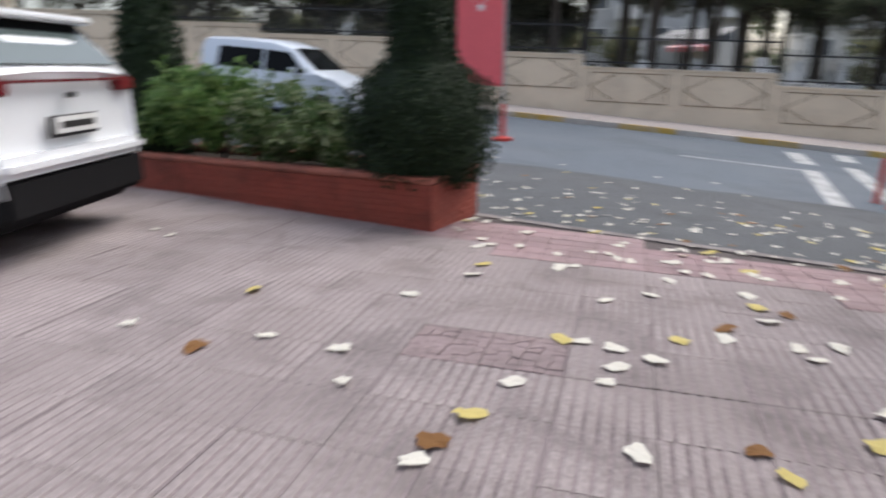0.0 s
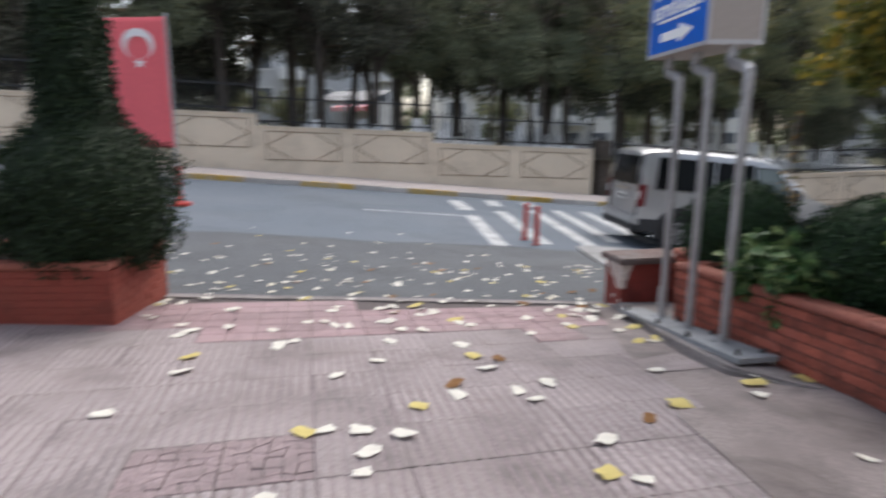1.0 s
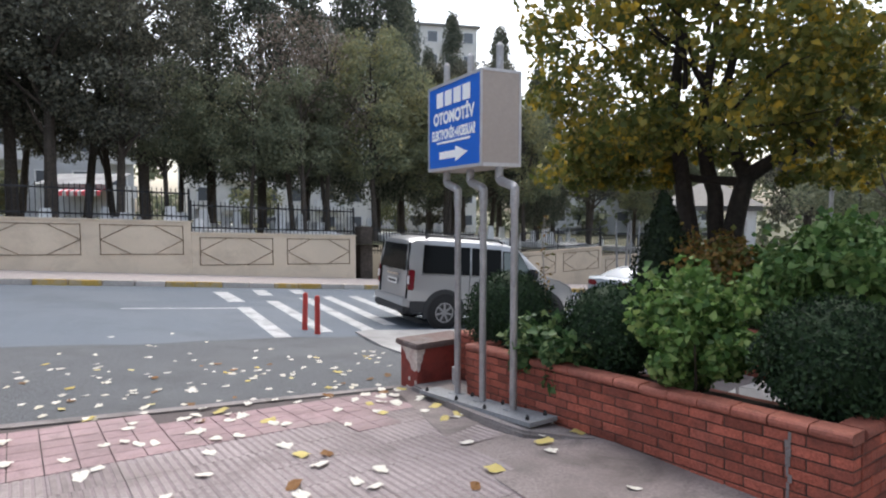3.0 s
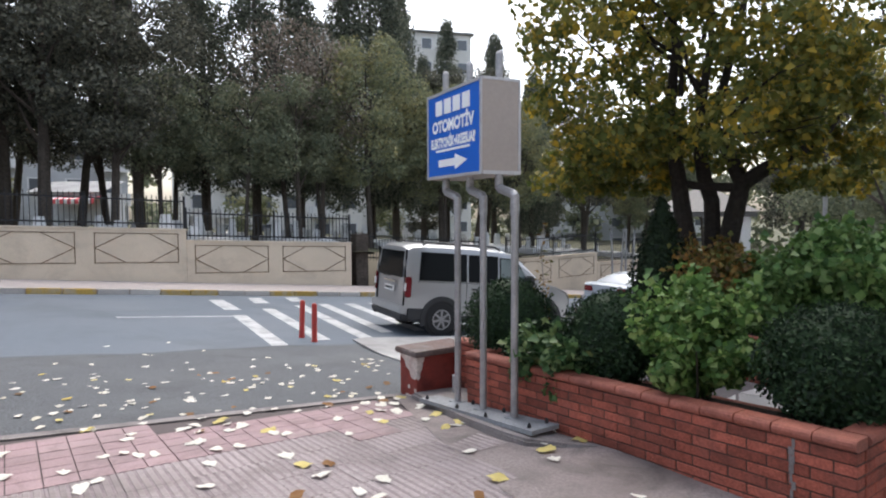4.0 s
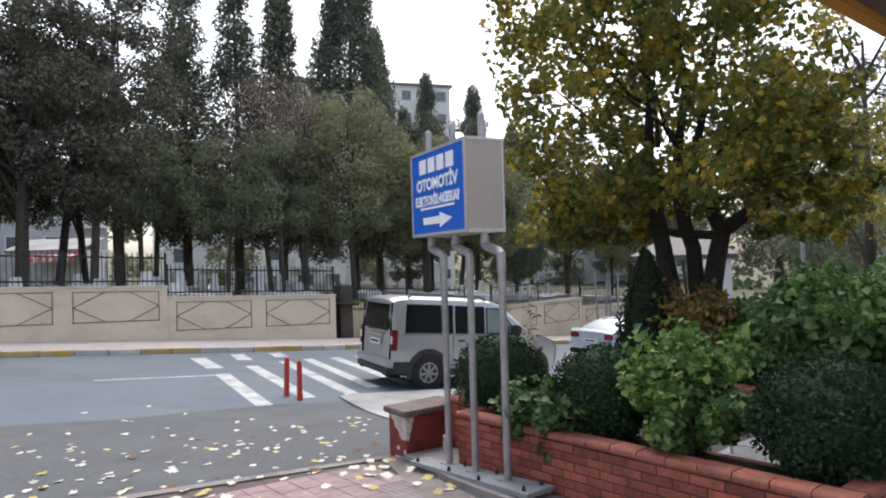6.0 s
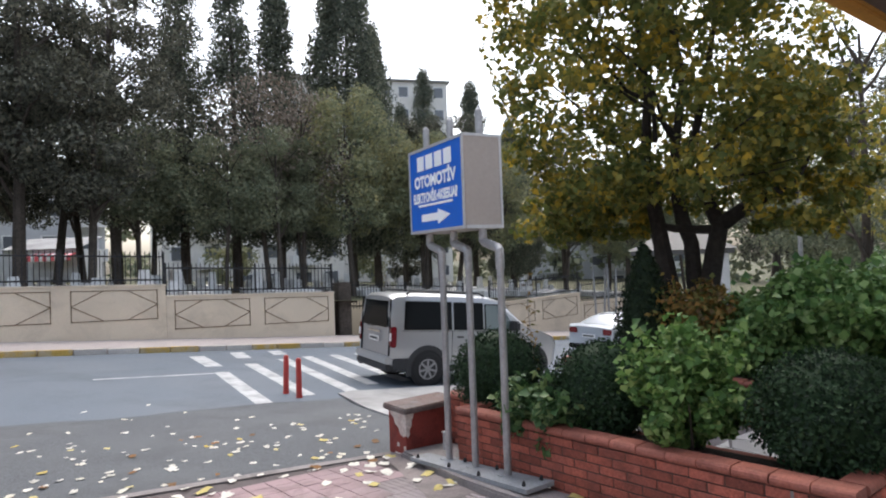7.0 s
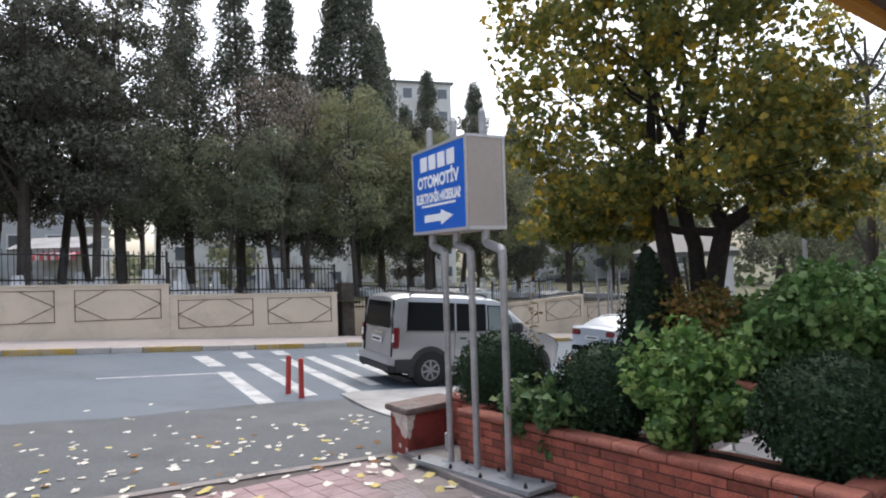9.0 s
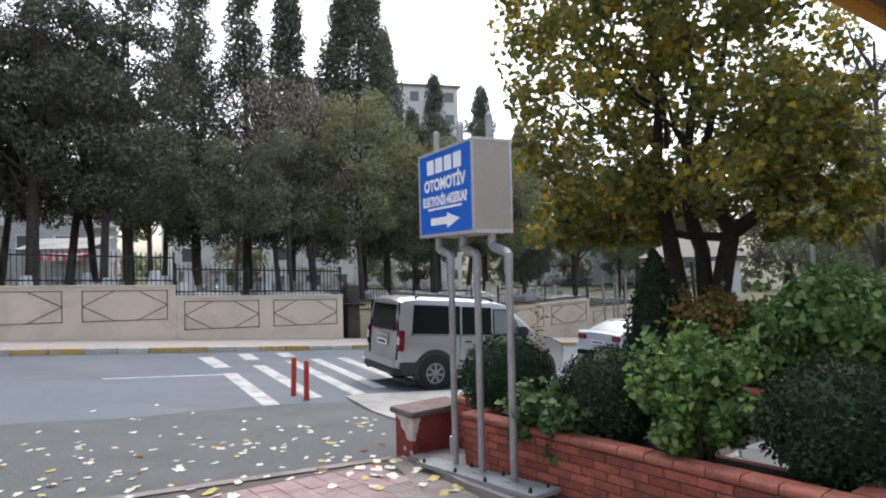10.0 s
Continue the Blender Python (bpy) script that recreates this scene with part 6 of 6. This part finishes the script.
def ribbed_tile(mat_, ribs=7):
    """A paving tile with raised ribs along y."""
    v, f = [], []
    g, w = 0.003, (T - 0.003) / ribs
    prof = []
    x = -T / 2 + g / 2
    for k in range(ribs):
        prof += [(x, -0.0032), (x + w * 0.08, 0.0), (x + w * 0.62, 0.0), (x + w * 0.70, -0.0032)]
        x += w
    prof.append((T / 2 - g / 2, -0.0032))
    for px, pz in prof:
        v += [(px, -T / 2 + g / 2, pz), (px, T / 2 - g / 2, pz)]
    for k in range(len(prof) - 1):
        f.append((2 * k, 2 * k + 2, 2 * k + 3, 2 * k + 1))
    me = bpy.data.meshes.new("tile")
    me.from_pydata(v, [], f)
    me.materials.append(mat_)
    me.materials.append(GROOVE)
    # every fourth face is a groove floor and takes the painted shade
    for k, p in enumerate(me.polygons):
        p.material_index = 1 if k % 4 == 3 else 0
    return me


def flat_tile(mat_, n=2):
    bm = bmesh.new()
    for i in range(n):
        for j in range(n):
            s = T / n
            box(bm, -T / 2 + i * s + 0.004, -T / 2 + (i + 1) * s - 0.004, -T / 2 + j * s + 0.004, -T / 2 + (j + 1) * s - 0.004, -0.02, 0.0)
    me = bpy.data.meshes.new("tile")
    bm.to_mesh(me)
    bm.free()
    me.materials.append(mat_)
    return me


floor_bed = tagged(empty("forecourt_paving"), "mauve ribbed concrete tiles with a pink border, worn and stained", "paving", kind="structure")
RIB, PINK = ribbed_tile(TILE), flat_tile(TILE_PINK)


def cracked_tile(mat_, seed):
    """A tile broken into uneven shards, some of them sunk a little."""
    bm = bmesh.new()
    rc = random.Random(seed)
    h, n = T / 2 - 0.003, 6
    at_ = {(i, j): (-h + 2 * h * (i + (rc.uniform(-0.33, 0.33) if 0 < i < n else 0)) / n, -h + 2 * h * (j + (rc.uniform(-0.33, 0.33) if 0 < j < n else 0)) / n) for i in range(n + 1) for j in range(n + 1)}
    for i in range(n):
        for j in range(n):
            q = [at_[i, j], at_[i + 1, j], at_[i + 1, j + 1], at_[i, j + 1]]
            c = (sum(p[0] for p in q) / 4, sum(p[1] for p in q) / 4)
            gap = 0.90 if rc.random() < 0.6 else 0.975
            prism(bm, [(c[0] + (p[0] - c[0]) * gap, c[1] + (p[1] - c[1]) * gap) for p in q], -0.02, rc.uniform(-0.004, 0.0))
    me = bpy.data.meshes.new("tile")
    bm.to_mesh(me)
    bm.free()
    me.materials.append(mat_)
    return me


CRACKED = [cracked_tile(TILE_BROKEN, k) for k in (1, 2)]
WORN = flat_tile(TILE, 1)


def apron_x(y):
    for (y0, x0), (y1, x1) in zip(rows, rows[1:]):
        if y0 <= y <= y1:
            return x0 + (x1 - x0) * (y - y0) / (y1 - y0)
    return 3.42


def tile_spots():
    for j in range(-8, 14):
        for i in range(-22, 12):
            x, y = 0.07 + T * (i + 0.5), T * (j + 0.5) - 0.25
            if x + T / 2 > min(4.45, apron_x(max(-4.0, min(4.6, y))) + 0.42) or y + T / 2 > edge_y(x) - 0.09:
                continue
            yield x, y


rest_v, rest_f, rest_m = [], [], []
spots = sorted(tile_spots(), key=lambda p: (p[0] - 1.4) ** 2 + (p[1] - 2.2) ** 2)
for k, (x, y) in enumerate(spots):
    pink = x > 0.25 and y > edge_y(x) - 0.95 - (0.4 if random.random() < 0.5 else 0.0)
    me = PINK if pink else (WORN if (y > 1.9 and x > 0.2 and math.sin(x * 1.3 + 2.0) + math.sin(y * 1.9 + x) > 1.45) else RIB)
    slope = math.degrees(math.atan((ground_z(x, y + T / 2) - ground_z(x, y - T / 2)) / T))
    roll_ = -math.degrees(math.atan((ground_z(x + T / 2, y) - ground_z(x - T / 2, y)) / T))
    turn = random.choice((1, -1))
    slope, roll_ = slope * turn, roll_ * turn
    m = pose(x, y, ground_z(x, y) + 0.008 + random.uniform(-0.001, 0.001), slope + random.uniform(-0.06, 0.06), roll_ + random.uniform(-0.06, 0.06), 0 if turn > 0 else 180)
    if abs(x - 1.27) < 0.41 and abs(y - 1.85) < 0.21:
        me = CRACKED[k % 2]
    if k < 300:
        ob = new("tile", me)
        ob.parent = floor_bed
        ob.matrix_basis = m
    else:
        o = len(rest_v)
        rest_v += [m @ v.co for v in me.vertices]
        rest_f += [tuple(o + q for q in p.vertices) for p in me.polygons]
        rest_m += [p.material_index for p in me.polygons]
rest = shell("outer_tiles", rest_v, rest_f, TILE, floor_bed, "ribbed mauve tiles further off")
rest.data.materials.append(GROOVE)
rest.data.polygons.foreach_set("material_index", rest_m)
tagged(rest, kind="stuff")


# ---- fallen leaves ----
def leaf_mesh(name, seed, mat_, size=0.085):
    """A curled maple-like leaf lying flat, with a lobed outline."""
    rng = np.random.default_rng(seed)
    n = 11
    v = [(0, 0, 0.006)]
    for k in range(n):
        t = 2 * math.pi * k / n
        r = size * (0.56 if k % 3 else 0.44) * rng.uniform(0.85, 1.15)
        v.append((r * math.cos(t) * 1.2, r * math.sin(t) * 0.8, rng.uniform(0.0, 0.012)))
    f = [(0, 1 + k, 1 + (k + 1) % n) for k in range(n)]
    me = bpy.data.meshes.new(name)
    me.from_pydata(v, [], f)
    me.materials.append(mat_)
    return me


PALE = [leaf_mesh("fallen_leaf", s, LEAF_PALE, 0.088) for s in (1, 2, 3, 4)]
YELLOW = [leaf_mesh("fallen_leaf", s, LEAF_YELLOW, 0.10) for s in (5, 6)]
BROWN = [leaf_mesh("fallen_leaf", s, LEAF_BROWN, 0.095) for s in (7, 8)]
SEEN = ((-0.68, 1.66), (0.13, 1.74), (0.57, 1.71), (0.73, 1.41), (1.46, 1.62), (1.23, 0.95), (2.0, 1.22), (0.9, 3.14), (1.81, 2.89), (1.72, 2.15), (1.89, 2.11), (2.08, 2.03), (1.9, 1.9), (1.86, 1.74), (2.44, 2.44), (2.73, 2.83), (2.78, 2.42), (2.83, 2.28), (2.99, 2.5), (2.98, 1.45), (1.45, 3.56), (2.08, 3.12), (2.69, 3.35), (-2.04, 3.44), (-1.79, 3.32), (3.42, 4.05), (2.98, 1.78), (4.02, 1.39), (4.4, 0.88), (4.03, 2.06), (3.99, 3.52), (4.06, 3.18), (3.71, 2.57))
SEEN_YELLOW = ((-0.34, 2.34), (1.35, 1.31), (1.62, 2.15), (2.21, 2.33), (2.5, 1.23), (2.86, 1.52), (2.71, 3.09), (3.53, 2.05))
SEEN_BROWN = ((-0.13, 1.51), (1.26, 1.08), (2.42, 1.36), (3.29, 1.93), (2.46, 2.6), (2.85, 3.0))
rl = random.Random(3)


def drop_leaf(x, y, meshes, label, kind_):
    ob = new("fallen_leaf", rl.choice(meshes))
    s = rl.uniform(0.8, 1.25)
    lift_z = 0.016 if y < edge_y(x) else 0.01
    ob.matrix_basis = Matrix.Translation((x, y, ground_z(x, y) + lift_z)) @ pose(0, 0, 0, rl.uniform(-8, 8), rl.uniform(-8, 8), rl.uniform(0, 360)) @ Matrix.Diagonal((s, s, s, 1))
    tagged(ob, label, "leaf", kind_)


for x, y in SEEN:
    drop_leaf(x, y, PALE, "pale curled fallen leaf lying on the paving", "fallen leaves")
for x, y in SEEN_YELLOW:
    drop_leaf(x, y, YELLOW, "yellow fallen leaf lying on the paving", "fallen leaves")
for x, y in SEEN_BROWN:
    drop_leaf(x, y, BROWN, "curled brown fallen leaf lying on the paving", "fallen leaves")
for i in range(70):
    x = rl.uniform(0.3, 4.4)
    y = edge_y(x) - abs(rl.gauss(0, 0.75)) - 0.05
    meshes, lab = (PALE, "pale curled fallen leaf lying on the paving") if rl.random() < 0.84 else ((YELLOW, "yellow fallen leaf lying on the paving") if rl.random() < 0.6 else (BROWN, "curled brown fallen leaf lying on the paving"))
    drop_leaf(x, y, meshes, lab, "fallen leaves")
for i in range(16):
    drop_leaf(rl.uniform(4.05, 4.46), rl.uniform(2.2, 4.3), rl.choice((PALE, YELLOW)), "fallen leaf lying by the sign footing", "fallen leaves")


def leaf_drift(name, spots_, meshes, label):
    v, f = [], []
    for x, y in spots_:
        me = rl.choice(meshes)
        s = rl.uniform(0.5, 1.0)
        m = Matrix.Translation((x, y, ground_z(x, y) + 0.008)) @ pose(0, 0, 0, rl.uniform(-6, 6), rl.uniform(-6, 6), rl.uniform(0, 360)) @ Matrix.Diagonal((s, s, s, 1))
        o = len(v)
        v += [m @ q.co for q in me.vertices]
        f += [tuple(o + k for k in p.vertices) for p in me.polygons]
    return tagged(shell(name, v, f, meshes[0].materials[0]), label, "leaves", kind="stuff")


def street_spots(n):
    out = []
    while len(out) < n:
        x = rl.uniform(-1.2, 6.2)
        y = edge_y(x) + abs(rl.gauss(0, 1.0)) * 2.3 * (0.6 + 0.4 * rl.random()) + 0.02
        if y < 10.5 and not (y > 5.1 and x > 5.2 + (y - 5.1) * 0.26):
            out.append((x, y))
    return out


leaf_drift("leaf_drift", street_spots(170), PALE, "pale fallen leaves scattered over the asphalt")
leaf_drift("leaf_drift", street_spots(22), YELLOW, "yellow fallen leaves scattered over the asphalt")
leaf_drift("leaf_drift", street_spots(16), BROWN, "brown fallen leaves scattered over the asphalt")
